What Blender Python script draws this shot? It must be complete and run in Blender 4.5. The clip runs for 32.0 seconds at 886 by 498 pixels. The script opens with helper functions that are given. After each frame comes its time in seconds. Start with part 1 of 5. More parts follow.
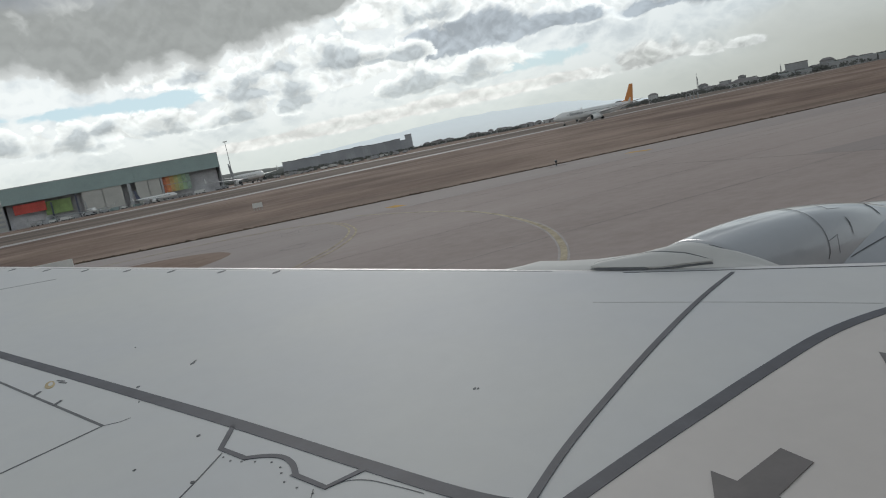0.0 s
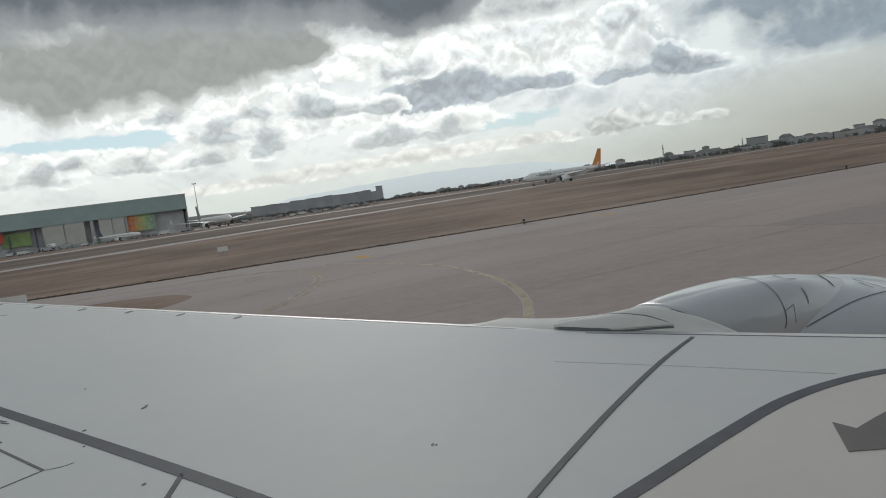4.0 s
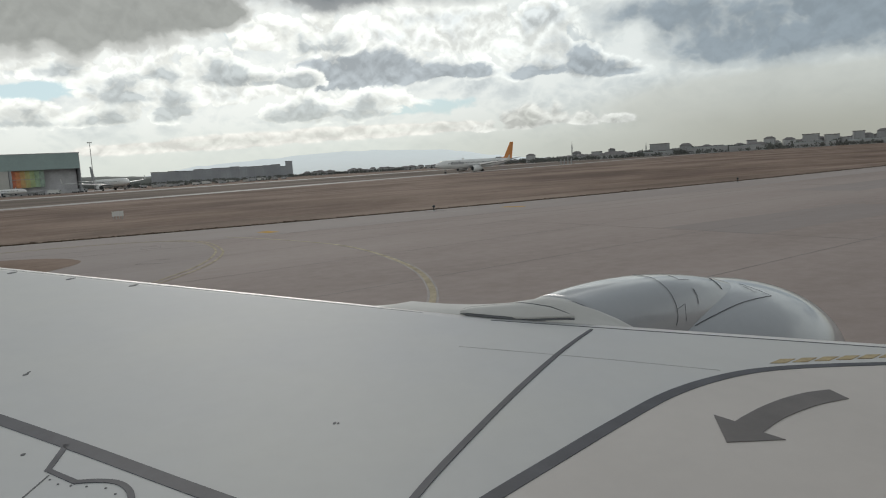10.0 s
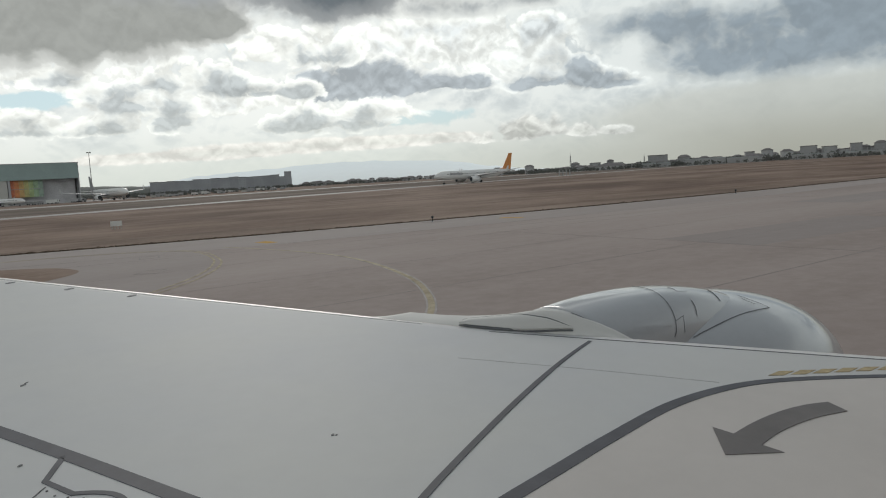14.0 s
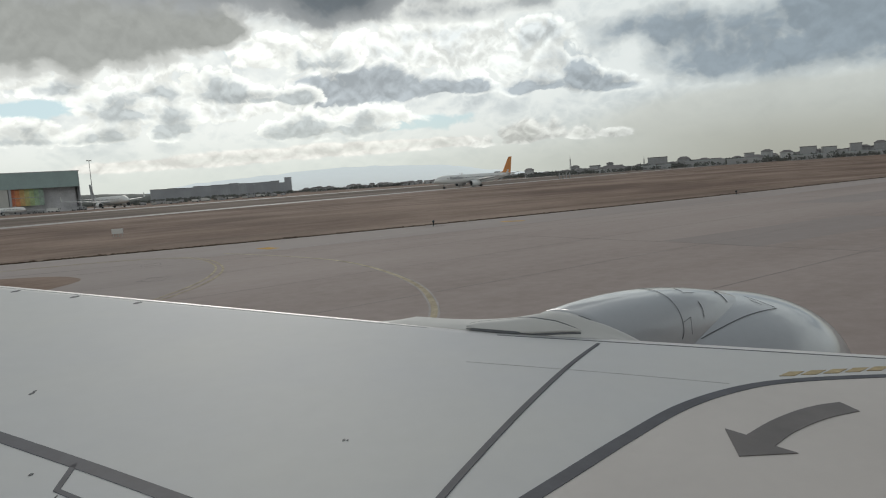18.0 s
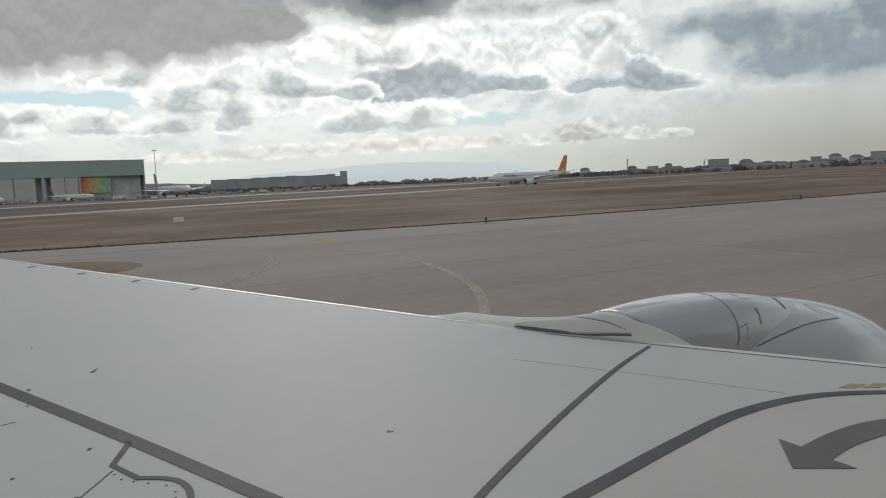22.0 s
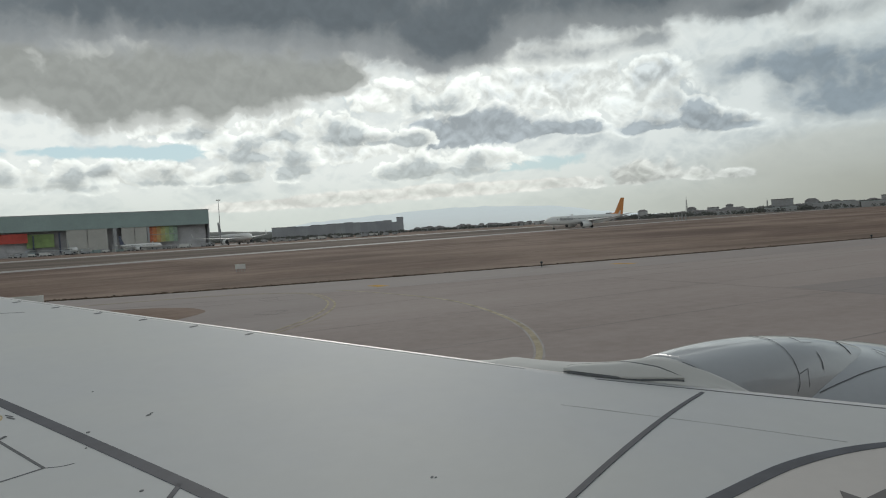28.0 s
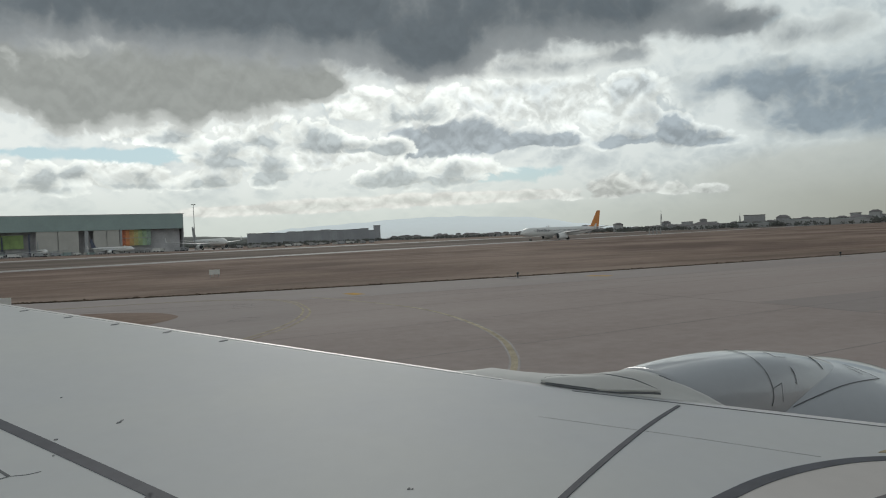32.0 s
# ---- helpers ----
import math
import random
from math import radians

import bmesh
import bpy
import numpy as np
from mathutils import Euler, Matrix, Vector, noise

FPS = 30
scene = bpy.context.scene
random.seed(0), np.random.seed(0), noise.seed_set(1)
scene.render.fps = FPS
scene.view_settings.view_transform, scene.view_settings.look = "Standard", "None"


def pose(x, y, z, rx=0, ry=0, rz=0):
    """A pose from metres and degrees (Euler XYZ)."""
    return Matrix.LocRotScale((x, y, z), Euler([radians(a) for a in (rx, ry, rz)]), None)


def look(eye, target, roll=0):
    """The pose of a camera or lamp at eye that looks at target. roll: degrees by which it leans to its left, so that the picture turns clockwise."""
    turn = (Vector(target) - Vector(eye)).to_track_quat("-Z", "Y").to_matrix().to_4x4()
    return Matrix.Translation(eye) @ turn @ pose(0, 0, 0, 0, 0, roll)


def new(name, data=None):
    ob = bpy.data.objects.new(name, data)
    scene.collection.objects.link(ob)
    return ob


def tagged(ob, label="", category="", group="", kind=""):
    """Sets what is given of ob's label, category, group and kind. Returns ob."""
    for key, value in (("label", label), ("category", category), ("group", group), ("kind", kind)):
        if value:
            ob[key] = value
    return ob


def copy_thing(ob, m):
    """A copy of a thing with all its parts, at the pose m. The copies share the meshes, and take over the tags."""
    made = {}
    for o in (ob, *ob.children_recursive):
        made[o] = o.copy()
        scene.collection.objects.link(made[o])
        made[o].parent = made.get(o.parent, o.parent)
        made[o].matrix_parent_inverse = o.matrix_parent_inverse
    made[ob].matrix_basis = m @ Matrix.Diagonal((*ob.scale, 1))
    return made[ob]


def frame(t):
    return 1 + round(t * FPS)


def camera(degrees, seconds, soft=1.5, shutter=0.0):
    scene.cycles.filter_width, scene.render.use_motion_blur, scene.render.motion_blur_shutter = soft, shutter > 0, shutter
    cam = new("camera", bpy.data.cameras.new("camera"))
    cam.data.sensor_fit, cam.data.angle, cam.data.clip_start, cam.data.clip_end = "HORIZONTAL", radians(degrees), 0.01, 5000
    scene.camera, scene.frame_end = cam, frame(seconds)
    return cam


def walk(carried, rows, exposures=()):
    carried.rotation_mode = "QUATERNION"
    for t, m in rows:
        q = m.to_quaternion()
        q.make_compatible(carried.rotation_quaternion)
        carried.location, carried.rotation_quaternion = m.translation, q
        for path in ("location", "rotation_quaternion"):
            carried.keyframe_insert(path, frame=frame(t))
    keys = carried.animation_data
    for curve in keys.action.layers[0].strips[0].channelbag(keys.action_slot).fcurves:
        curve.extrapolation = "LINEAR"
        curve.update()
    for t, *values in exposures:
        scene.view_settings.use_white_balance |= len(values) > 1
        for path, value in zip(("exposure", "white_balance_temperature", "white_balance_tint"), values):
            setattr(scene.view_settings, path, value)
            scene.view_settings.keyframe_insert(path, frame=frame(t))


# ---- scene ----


def eye(x, y, z, yaw, pitch, lean):
    """A camera pose: yaw to the left from +y, pitch up, lean to the left, in degrees."""
    return pose(x, y, z, 90 + pitch, 0, yaw) @ pose(0, 0, 0, 0, 0, lean)


# x runs ahead along the aeroplane, y outboard over the wing, z up from the tarmac
cam = camera(63.92, 32.0, soft=1.1)
PATH = [
    (0, eye(0.028, -0.006, 3.912, -26.01, -8.50, -11.06)),
    (0.5, eye(0.031, -0.014, 3.918, -25.96, -8.78, -11.46)),
    (1, eye(0.037, -0.011, 3.919, -25.73, -8.20, -11.11)),
    (1.5, eye(0.032, -0.012, 3.918, -26.36, -7.19, -11.23)),
    (2, eye(0.032, -0.002, 3.918, -26.28, -6.95, -11.52)),
    (2.5, eye(0.026, -0.007, 3.920, -26.39, -5.98, -10.88)),
    (3, eye(0.024, 0.015, 3.911, -29.93, -6.52, -8.09)),
    (3.5, eye(0.033, -0.001, 3.910, -29.38, -4.71, -8.01)),
    (5.5, eye(0.000, -0.023, 3.917, -30.44, -5.04, -8.09)),
    (6, eye(0.001, -0.013, 3.926, -39.52, -4.43, -4.53)),
    (6.5, eye(-0.002, -0.010, 3.916, -39.36, -4.76, -3.40)),
    (7, eye(-0.005, -0.003, 3.911, -40.08, -5.62, -4.10)),
    (7.5, eye(-0.012, -0.001, 3.899, -35.84, -5.37, -4.68)),
    (8, eye(-0.006, 0.003, 3.902, -36.13, -6.56, -3.72)),
    (8.5, eye(-0.001, 0.001, 3.904, -36.90, -7.34, -3.67)),
    (9, eye(-0.007, 0.000, 3.902, -36.29, -6.37, -3.50)),
    (9.5, eye(-0.005, 0.002, 3.905, -36.70, -6.75, -3.40)),
    (10, eye(-0.004, 0.005, 3.902, -36.74, -6.72, -3.42)),
    (10.5, eye(0.000, -0.003, 3.906, -36.90, -6.74, -3.41)),
    (11, eye(-0.002, -0.005, 3.906, -36.44, -6.34, -3.51)),
    (11.5, eye(0.003, -0.012, 3.901, -36.77, -6.46, -3.60)),
    (12, eye(0.014, -0.013, 3.904, -36.50, -5.94, -3.60)),
    (12.5, eye(0.015, -0.014, 3.905, -37.12, -6.20, -3.52)),
    (13, eye(0.009, -0.007, 3.907, -36.71, -5.85, -3.31)),
    (13.5, eye(0.002, 0.001, 3.909, -37.17, -5.99, -3.40)),
    (14, eye(-0.009, 0.001, 3.907, -36.91, -5.87, -3.26)),
    (14.5, eye(-0.010, 0.009, 3.910, -37.23, -6.37, -3.13)),
    (16.5, eye(-0.030, 0.017, 3.904, -37.25, -5.23, -2.73)),
    (17, eye(-0.033, 0.030, 3.906, -37.48, -5.14, -2.84)),
    (17.5, eye(-0.035, 0.029, 3.906, -36.89, -5.23, -3.44)),
    (18, eye(-0.038, 0.034, 3.905, -36.87, -5.52, -3.86)),
    (18.5, eye(-0.046, 0.036, 3.903, -37.04, -5.44, -3.98)),
    (19, eye(-0.051, 0.042, 3.897, -34.22, -5.17, -3.00)),
    (19.5, eye(-0.038, 0.039, 3.906, -32.09, -5.11, -2.76)),
    (20, eye(-0.037, 0.033, 3.901, -32.29, -5.31, -3.12)),
    (20.5, eye(-0.035, 0.031, 3.905, -32.43, -5.15, -3.21)),
    (21, eye(-0.032, 0.031, 3.901, -32.22, -5.66, -3.36)),
    (21.5, eye(-0.032, 0.030, 3.901, -32.49, -5.63, -3.28)),
    (22, eye(-0.029, 0.030, 3.896, -32.66, -5.55, -2.49)),
    (22.5, eye(-0.026, 0.030, 3.895, -32.76, -5.58, -2.31)),
    (23, eye(-0.022, 0.022, 3.898, -32.30, -5.17, -2.55)),
    (23.5, eye(-0.019, 0.014, 3.892, -32.12, -5.22, -2.36)),
    (24, eye(-0.003, 0.006, 3.897, -32.14, -5.33, -2.40)),
    (24.5, eye(0.008, 0.002, 3.901, -31.03, -4.97, -2.86)),
    (25, eye(0.024, -0.007, 3.906, -30.20, -5.21, -3.19)),
    (25.5, eye(0.033, -0.023, 3.891, -29.53, -4.60, -3.02)),
    (27.5, eye(0.028, -0.042, 3.894, -27.93, -3.15, -3.54)),
    (28, eye(0.013, -0.037, 3.895, -28.33, -1.73, -3.32)),
    (28.5, eye(0.040, -0.018, 3.892, -29.61, 0.83, -2.54)),
    (29, eye(0.026, -0.025, 3.899, -30.05, 1.23, -2.15)),
    (29.5, eye(0.031, -0.014, 3.900, -29.64, 0.12, -1.94)),
    (30, eye(0.023, -0.010, 3.894, -30.24, 0.51, -1.55)),
    (30.5, eye(0.023, -0.013, 3.901, -30.21, 0.35, -1.59)),
    (31, eye(0.021, -0.005, 3.903, -30.86, -0.55, -1.95)),
    (31.5, eye(0.014, -0.008, 3.894, -30.18, -0.51, -1.96)),
    (32, eye(0.003, -0.007, 3.896, -30.25, -1.07, -2.21)),
]
walk(cam, PATH, [(0, 0.0, 6270, 10), (3.5, 0.0, 6330, 9.5), (6, 0.0, 6490, 9.5), (25.5, 0.0, 6430, 9), (28.5, -0.16, 6380, 7.5), (32, -0.16, 6380, 7.5)])


# ---------------------------------------------------------------- node helpers
def link_value(nt, socket, value):
    if isinstance(value, bpy.types.NodeSocket):
        nt.links.new(value, socket)
    elif value is not None:
        socket.default_value = value


def m(nt, op, a, b=None, c=None, clamp=False):
    n = nt.nodes.new("ShaderNodeMath")
    n.operation, n.use_clamp = op, clamp
    for i, v in enumerate((a, b, c)):
        link_value(nt, n.inputs[i], v)
    return n.outputs[0]


def vm(nt, op, a, b=None):
    n = nt.nodes.new("ShaderNodeVectorMath")
    n.operation = op
    link_value(nt, n.inputs[0], a)
    link_value(nt, n.inputs[1], b)
    return n.outputs["Value"] if op in ("DOT_PRODUCT", "LENGTH") else n.outputs["Vector"]


def xyz(nt, x, y, z):
    n = nt.nodes.new("ShaderNodeCombineXYZ")
    for i, v in enumerate((x, y, z)):
        link_value(nt, n.inputs[i], v)
    return n.outputs[0]


def fbm(nt, vec, scale, detail=6.0, rough=0.55, lac=2.0, colour=False):
    n = nt.nodes.new("ShaderNodeTexNoise")
    n.inputs["Scale"].default_value = scale
    n.inputs["Detail"].default_value = detail
    n.inputs["Roughness"].default_value = rough
    n.inputs["Lacunarity"].default_value = lac
    link_value(nt, n.inputs["Vector"], vec)
    return n.outputs["Color"] if colour else n.outputs["Fac"]


def ramp(nt, fac, stops, smooth=False):
    n = nt.nodes.new("ShaderNodeValToRGB")
    n.color_ramp.interpolation = "EASE" if smooth else "LINEAR"
    els = n.color_ramp.elements
    while len(els) < len(stops):
        els.new(0.5)
    for e, (at, col) in zip(els, stops):
        e.position, e.color = at, (*col, 1)
    nt.links.new(fac, n.inputs[0])
    return n.outputs[0]


def mix(nt, fac, a, b, blend="MIX"):
    n = nt.nodes.new("ShaderNodeMix")
    n.data_type, n.blend_type = "RGBA", blend
    link_value(nt, n.inputs["Factor"], fac)
    for sock, v in ((n.inputs[6], a), (n.inputs[7], b)):
        link_value(nt, sock, (*v, 1) if isinstance(v, tuple) and len(v) == 3 else v)
    return n.outputs[2]


# ---------------------------------------------------------------- sky and sun
SUN_AZ, SUN_EL = 24.0, 26.0
world = bpy.data.worlds.new("sky")
scene.world = world
world.use_nodes = True
nt = world.node_tree
nt.nodes.clear()
way = vm(nt, "NORMALIZE", nt.nodes.new("ShaderNodeTexCoord").outputs["Generated"])
sep = nt.nodes.new("ShaderNodeSeparateXYZ")
nt.links.new(way, sep.inputs[0])
azim = m(nt, "MULTIPLY", m(nt, "ARCTAN2", sep.outputs[0], sep.outputs[1]), 57.2958)
elev = m(nt, "MULTIPLY", m(nt, "ARCSINE", sep.outputs[2]), 57.2958)
# cloud sizes shrink towards the horizon
low = m(nt, "MAXIMUM", elev, 0.0)
deep = m(nt, "MULTIPLY_ADD", m(nt, "LOGARITHM", m(nt, "ADD", m(nt, "DIVIDE", low, 3.0), 1.0), 2.71828), 4.0, m(nt, "MULTIPLY", low, 0.9))
flat = xyz(nt, azim, deep, 0.0)
warp = vm(nt, "SUBTRACT", fbm(nt, vm(nt, "MULTIPLY", flat, (0.20, 0.24, 0.0)), 1.0, 5.0, 0.6, colour=True), (0.5, 0.5, 0.5))
spot_here = xyz(nt, azim, elev, 0.0)


def smooth(value, a, b):
    """0 below a, 1 above b, eased between."""
    n = nt.nodes.new("ShaderNodeMapRange")
    n.interpolation_type = "SMOOTHSTEP"
    nt.links.new(value, n.inputs[0])
    n.inputs[1].default_value, n.inputs[2].default_value = a, b
    return n.outputs[0]


def billows(lift):
    """Rounded cloud heads with sharp creases between them, seen a little higher up by lift."""
    at = vm(nt, "ADD", vm(nt, "ADD", flat, (0.0, lift, 0.0)), vm(nt, "MULTIPLY", warp, (2.2, 1.6, 0.0)))
    total = None
    for k, (sx, sy, w) in enumerate(((0.17, 0.15, 0.95), (0.40, 0.34, 0.80), (0.95, 0.80, 0.42), (2.1, 1.8, 0.17), (4.5, 3.8, 0.06))):
        n = fbm(nt, vm(nt, "ADD", vm(nt, "MULTIPLY", at, (sx, sy, 0.0)), (3.7 * k, 1.9 * k, 0.6 * k)), 1.0, 0.0, 0.5)
        total = m(nt, "MULTIPLY_ADD", m(nt, "SUBTRACT", m(nt, "ABSOLUTE", m(nt, "SUBTRACT", n, 0.5)), 0.115), 2.0 * w, total if total else 0.0)
    return total


puff, puff_above = billows(0.0), billows(0.7)
relief = m(nt, "MINIMUM", m(nt, "MAXIMUM", m(nt, "SUBTRACT", puff, puff_above), -0.28), 0.28)
soft_noise = m(nt, "SUBTRACT", fbm(nt, vm(nt, "ADD", vm(nt, "MULTIPLY", flat, (0.18, 0.24, 0.0)), vm(nt, "MULTIPLY", warp, (0.5, 0.5, 0.0))), 1.0, 4.0, 0.5), 0.5)


def heap(blobs, ragged, wispy, drift, based=False):
    """How thick a layer of clouds is: blobs of azimuth, base elevation, half width, height above and depth below, in degrees.

    With based it also gives how far down in the cloud a place is, for its grey base."""
    here = vm(nt, "ADD", spot_here, vm(nt, "MULTIPLY", warp, drift))
    total, below = 0.0, 0.0
    for a, e, ra, up, down in blobs:
        off = vm(nt, "SUBTRACT", here, (a, e, 0.0))
        off = vm(nt, "MINIMUM" if down <= up else "MAXIMUM", vm(nt, "MULTIPLY", off, (1 / ra, 1 / up, 0.0)), vm(nt, "MULTIPLY", off, (1 / ra, 1 / down, 0.0)))
        full = m(nt, "EXPONENT", m(nt, "MULTIPLY", vm(nt, "DOT_PRODUCT", off, off), -1.0))
        total = m(nt, "ADD", total, full)
        below = m(nt, "MULTIPLY_ADD", full, m(nt, "MULTIPLY", vm(nt, "DOT_PRODUCT", off, (0.0, -1.0, 0.0)), 1.0, clamp=True), below) if based else below
    uneven = m(nt, "MULTIPLY_ADD", puff, ragged, m(nt, "MULTIPLY", soft_noise, wispy))
    thick = m(nt, "MULTIPLY_ADD", uneven, m(nt, "MULTIPLY", total, 2.2, clamp=True), total)
    return (thick, below) if based else thick


def lay(sky, thick, edge, rim, core, core_at, lit=0.6):
    """A cloud layer over the sky: its thin bright rim first, then its greyer core, with lit upper sides."""
    half = tuple(0.62 * r + 0.38 * c for r, c in zip(rim, core))
    a, b = core_at
    thick, below = thick if isinstance(thick, tuple) else (thick, 0.0)
    inner = m(nt, "MULTIPLY_ADD", below, 1.1, thick)
    col = mix(nt, smooth(inner, a, 0.5 * (a + b)), rim, half)
    col = mix(nt, smooth(inner, 0.6 * a + 0.4 * b, b), col, core)
    k = m(nt, "MULTIPLY_ADD", relief, lit, 1.0)
    col = mix(nt, 1.0, col, xyz(nt, k, k, k), "MULTIPLY")
    return mix(nt, smooth(thick, *edge), sky, col)


air = nt.nodes.new("ShaderNodeTexSky")
air.sky_type, air.sun_disc = "NISHITA", False
air.sun_elevation, air.sun_rotation = radians(SUN_EL), radians(SUN_AZ)
air.air_density, air.dust_density, air.ozone_density = 1.0, 0.3, 2.0
blue = mix(nt, 0.85, vm(nt, "MULTIPLY", air.outputs[0], (0.08, 0.08, 0.08)), (0.62, 0.76, 0.81))
# thin bright cover all over, open in a few blue gaps
GAPS = [(8.2, 6.9, 3.6, 0.55, 0.7), (1.0, 6.9, 5.0, 0.5, 0.6), (21.6, 10.6, 1.0, 0.4, 0.4), (37.6, 4.7, 3.4, 0.5, 0.6), (40.6, 10.4, 1.1, 0.5, 0.4), (13.5, 6.6, 2.0, 0.4, 0.5), (33.0, 4.5, 3.0, 0.4, 0.4), (54.5, 14.2, 2.0, 0.5, 0.5)]
shade = m(nt, "MULTIPLY_ADD", puff, 0.45, m(nt, "MULTIPLY_ADD", relief, -0.7, m(nt, "MULTIPLY", soft_noise, 1.2)))
milk = ramp(nt, m(nt, "ADD", shade, 0.5), [(0.12, (0.95, 0.955, 0.935)), (0.38, (0.93, 0.94, 0.92)), (0.55, (0.84, 0.86, 0.855)), (0.72, (0.72, 0.75, 0.76)), (0.95, (0.56, 0.59, 0.61))])
sky = mix(nt, smooth(heap(GAPS, 0.9, 1.2, (3.5, 1.1, 0.0)), 0.22, 0.75), milk, blue)
# the cover closes overhead and behind
closed = m(nt, "MULTIPLY_ADD", soft_noise, 0.5, m(nt, "MULTIPLY_ADD", elev, 0.07, -1.2, clamp=True))
sky = mix(nt, smooth(closed, 0.1, 0.7), sky, (0.40, 0.42, 0.44))
# heaped clouds, bright at their rims and grey within
HEAPS = [(13.4, 6.6, 2.5, 1.5, 0.8), (20.6, 7.8, 3.2, 1.8, 0.8), (24.9, 4.7, 2.3, 1.0, 0.6), (30.3, 4.8, 4.2, 1.3, 0.8), (9.4, 8.3, 1.7, 0.8, 0.6), (17.4, 5.4, 2.2, 1.8, 0.9), (25.0, 7.1, 3.6, 0.6, 0.4), (16.0, 8.2, 1.7, 0.8, 0.6),
         (12.4, 4.7, 2.8, 0.6, 0.4), (7.3, 4.8, 2.4, 0.8, 0.5), (0.2, 4.6, 3.4, 1.0, 0.6), (2.7, 5.6, 1.4, 0.8, 0.5), (28.0, 9.8, 3.0, 1.4, 0.8), (-6.0, 5.2, 4.0, 1.2, 0.8)]
FAR_HEAPS = [(30.3, 7.6, 4.3, 2.0, 1.2), (28.6, 7.4, 2.8, 1.4, 1.0), (36.2, 7.4, 3.1, 1.1, 0.7), (39.6, 7.3, 2.0, 0.8, 0.5), (47.0, 7.4, 2.6, 2.0, 0.9), (44.4, 7.0, 1.7, 0.7, 0.5), (50.6, 6.5, 2.4, 0.7, 0.5), (33.4, 7.6, 2.6, 1.3, 0.8)]
BRIGHT = [(27.5, 10.2, 5.5, 1.5, 1.2), (23.5, 6.4, 4.5, 1.0, 0.7), (31.0, 5.7, 3.4, 0.7, 0.5), (42.0, 8.8, 5.0, 1.6, 1.0), (8.0, 8.6, 2.8, 1.0, 0.8), (15.0, 8.5, 4.0, 1.1, 0.8), (3.0, 4.9, 7.0, 1.1, 0.5), (12.0, 4.8, 4.5, 0.9, 0.5), (34.0, 9.6, 4.0, 1.6, 1.0), (19.0, 6.0, 3.0, 1.4, 0.8), (46.0, 10.6, 4.0, 1.0, 0.8), (36.5, 11.4, 4.0, 0.8, 0.6)]
sky = lay(sky, heap(BRIGHT, 1.5, 0.6, (2.6, 1.2, 0.0)), (0.18, 0.38), (1.06, 1.06, 1.025), (0.76, 0.78, 0.785), (0.55, 1.35), 0.9)
sky = lay(sky, heap(FAR_HEAPS, 1.5, 0.9, (2.2, 1.1, 0.0), True), (0.12, 0.40), (1.02, 1.02, 0.99), (0.47, 0.505, 0.54), (0.30, 1.1), 0.7)
sky = lay(sky, heap(HEAPS, 1.5, 0.6, (2.2, 1.1, 0.0), True), (0.12, 0.32), (1.06, 1.06, 1.02), (0.53, 0.558, 0.57), (0.29, 1.12), 0.75)
# the blue grey bank with a flat base
BANK = [(56.5, 7.4, 4.4, 2.4, 1.5), (63.0, 7.0, 6.0, 2.8, 1.7), (71.0, 6.6, 7.0, 3.5, 1.9), (56.6, 10.4, 3.0, 1.7, 1.4), (66.5, 10.2, 5.0, 3.0, 2.0), (51.3, 10.6, 2.6, 2.0, 1.5), (82.0, 9.0, 12.0, 8.0, 4.0)]
sky = lay(sky, heap(BANK, 0.75, 2.0, (3.6, 1.6, 0.0)), (0.10, 0.65), (0.88, 0.89, 0.87), (0.375, 0.42, 0.465), (0.30, 1.35), 0.3)
VEIL = [(60.0, 3.6, 10.0, 1.9, 3.0), (74.0, 3.6, 12.0, 2.2, 3.0)]
sky = mix(nt, m(nt, "MULTIPLY", smooth(heap(VEIL, 0.15, 0.5, (2.0, 0.6, 0.0)), 0.15, 0.75), 0.8), sky, (0.745, 0.735, 0.685))
# grey and slate banks overhead
GREY = [(36.0, 12.9, 8.5, 1.1, 0.9), (45.0, 13.3, 3.5, 1.0, 0.8), (58.0, 13.2, 4.0, 1.2, 1.0), (50.0, 15.5, 4.0, 1.6, 1.2)]
sky = lay(sky, heap(GREY, 0.8, 1.2, (3.4, 1.2, 0.0)), (0.10, 0.60), (0.94, 0.94, 0.91), (0.44, 0.455, 0.465), (0.35, 1.3), 0.3)
WARM = [(-13.0, 12.0, 8.0, 4.5, 2.2), (-4.0, 12.0, 5.5, 4.5, 1.9), (2.8, 10.2, 2.8, 3.0, 1.9), (7.5, 12.0, 4.8, 4.0, 2.3), (13.2, 11.8, 5.0, 4.0, 2.8), (18.0, 12.5, 3.0, 3.2, 1.7), (21.2, 12.2, 1.8, 1.6, 1.0)]
sky = lay(sky, heap(WARM, 0.5, 0.9, (2.4, 1.2, 0.0)), (0.22, 0.40), (0.72, 0.72, 0.70), (0.37, 0.375, 0.36), (0.26, 0.80), 0.25)
SLATE = [(-10.0, 17.5, 9.0, 6.0, 3.0), (2.0, 17.3, 8.0, 6.0, 2.9), (14.0, 17.3, 8.0, 6.0, 2.6), (24.0, 16.7, 7.0, 6.0, 3.1), (30.0, 13.9, 4.2, 2.2, 1.7), (37.0, 17.1, 7.0, 6.0, 2.8), (46.0, 16.6, 5.0, 3.0, 2.5), (53.0, 14.4, 2.8, 1.0, 1.0), (18.0, 26.0, 34.0, 14.0, 7.0)]
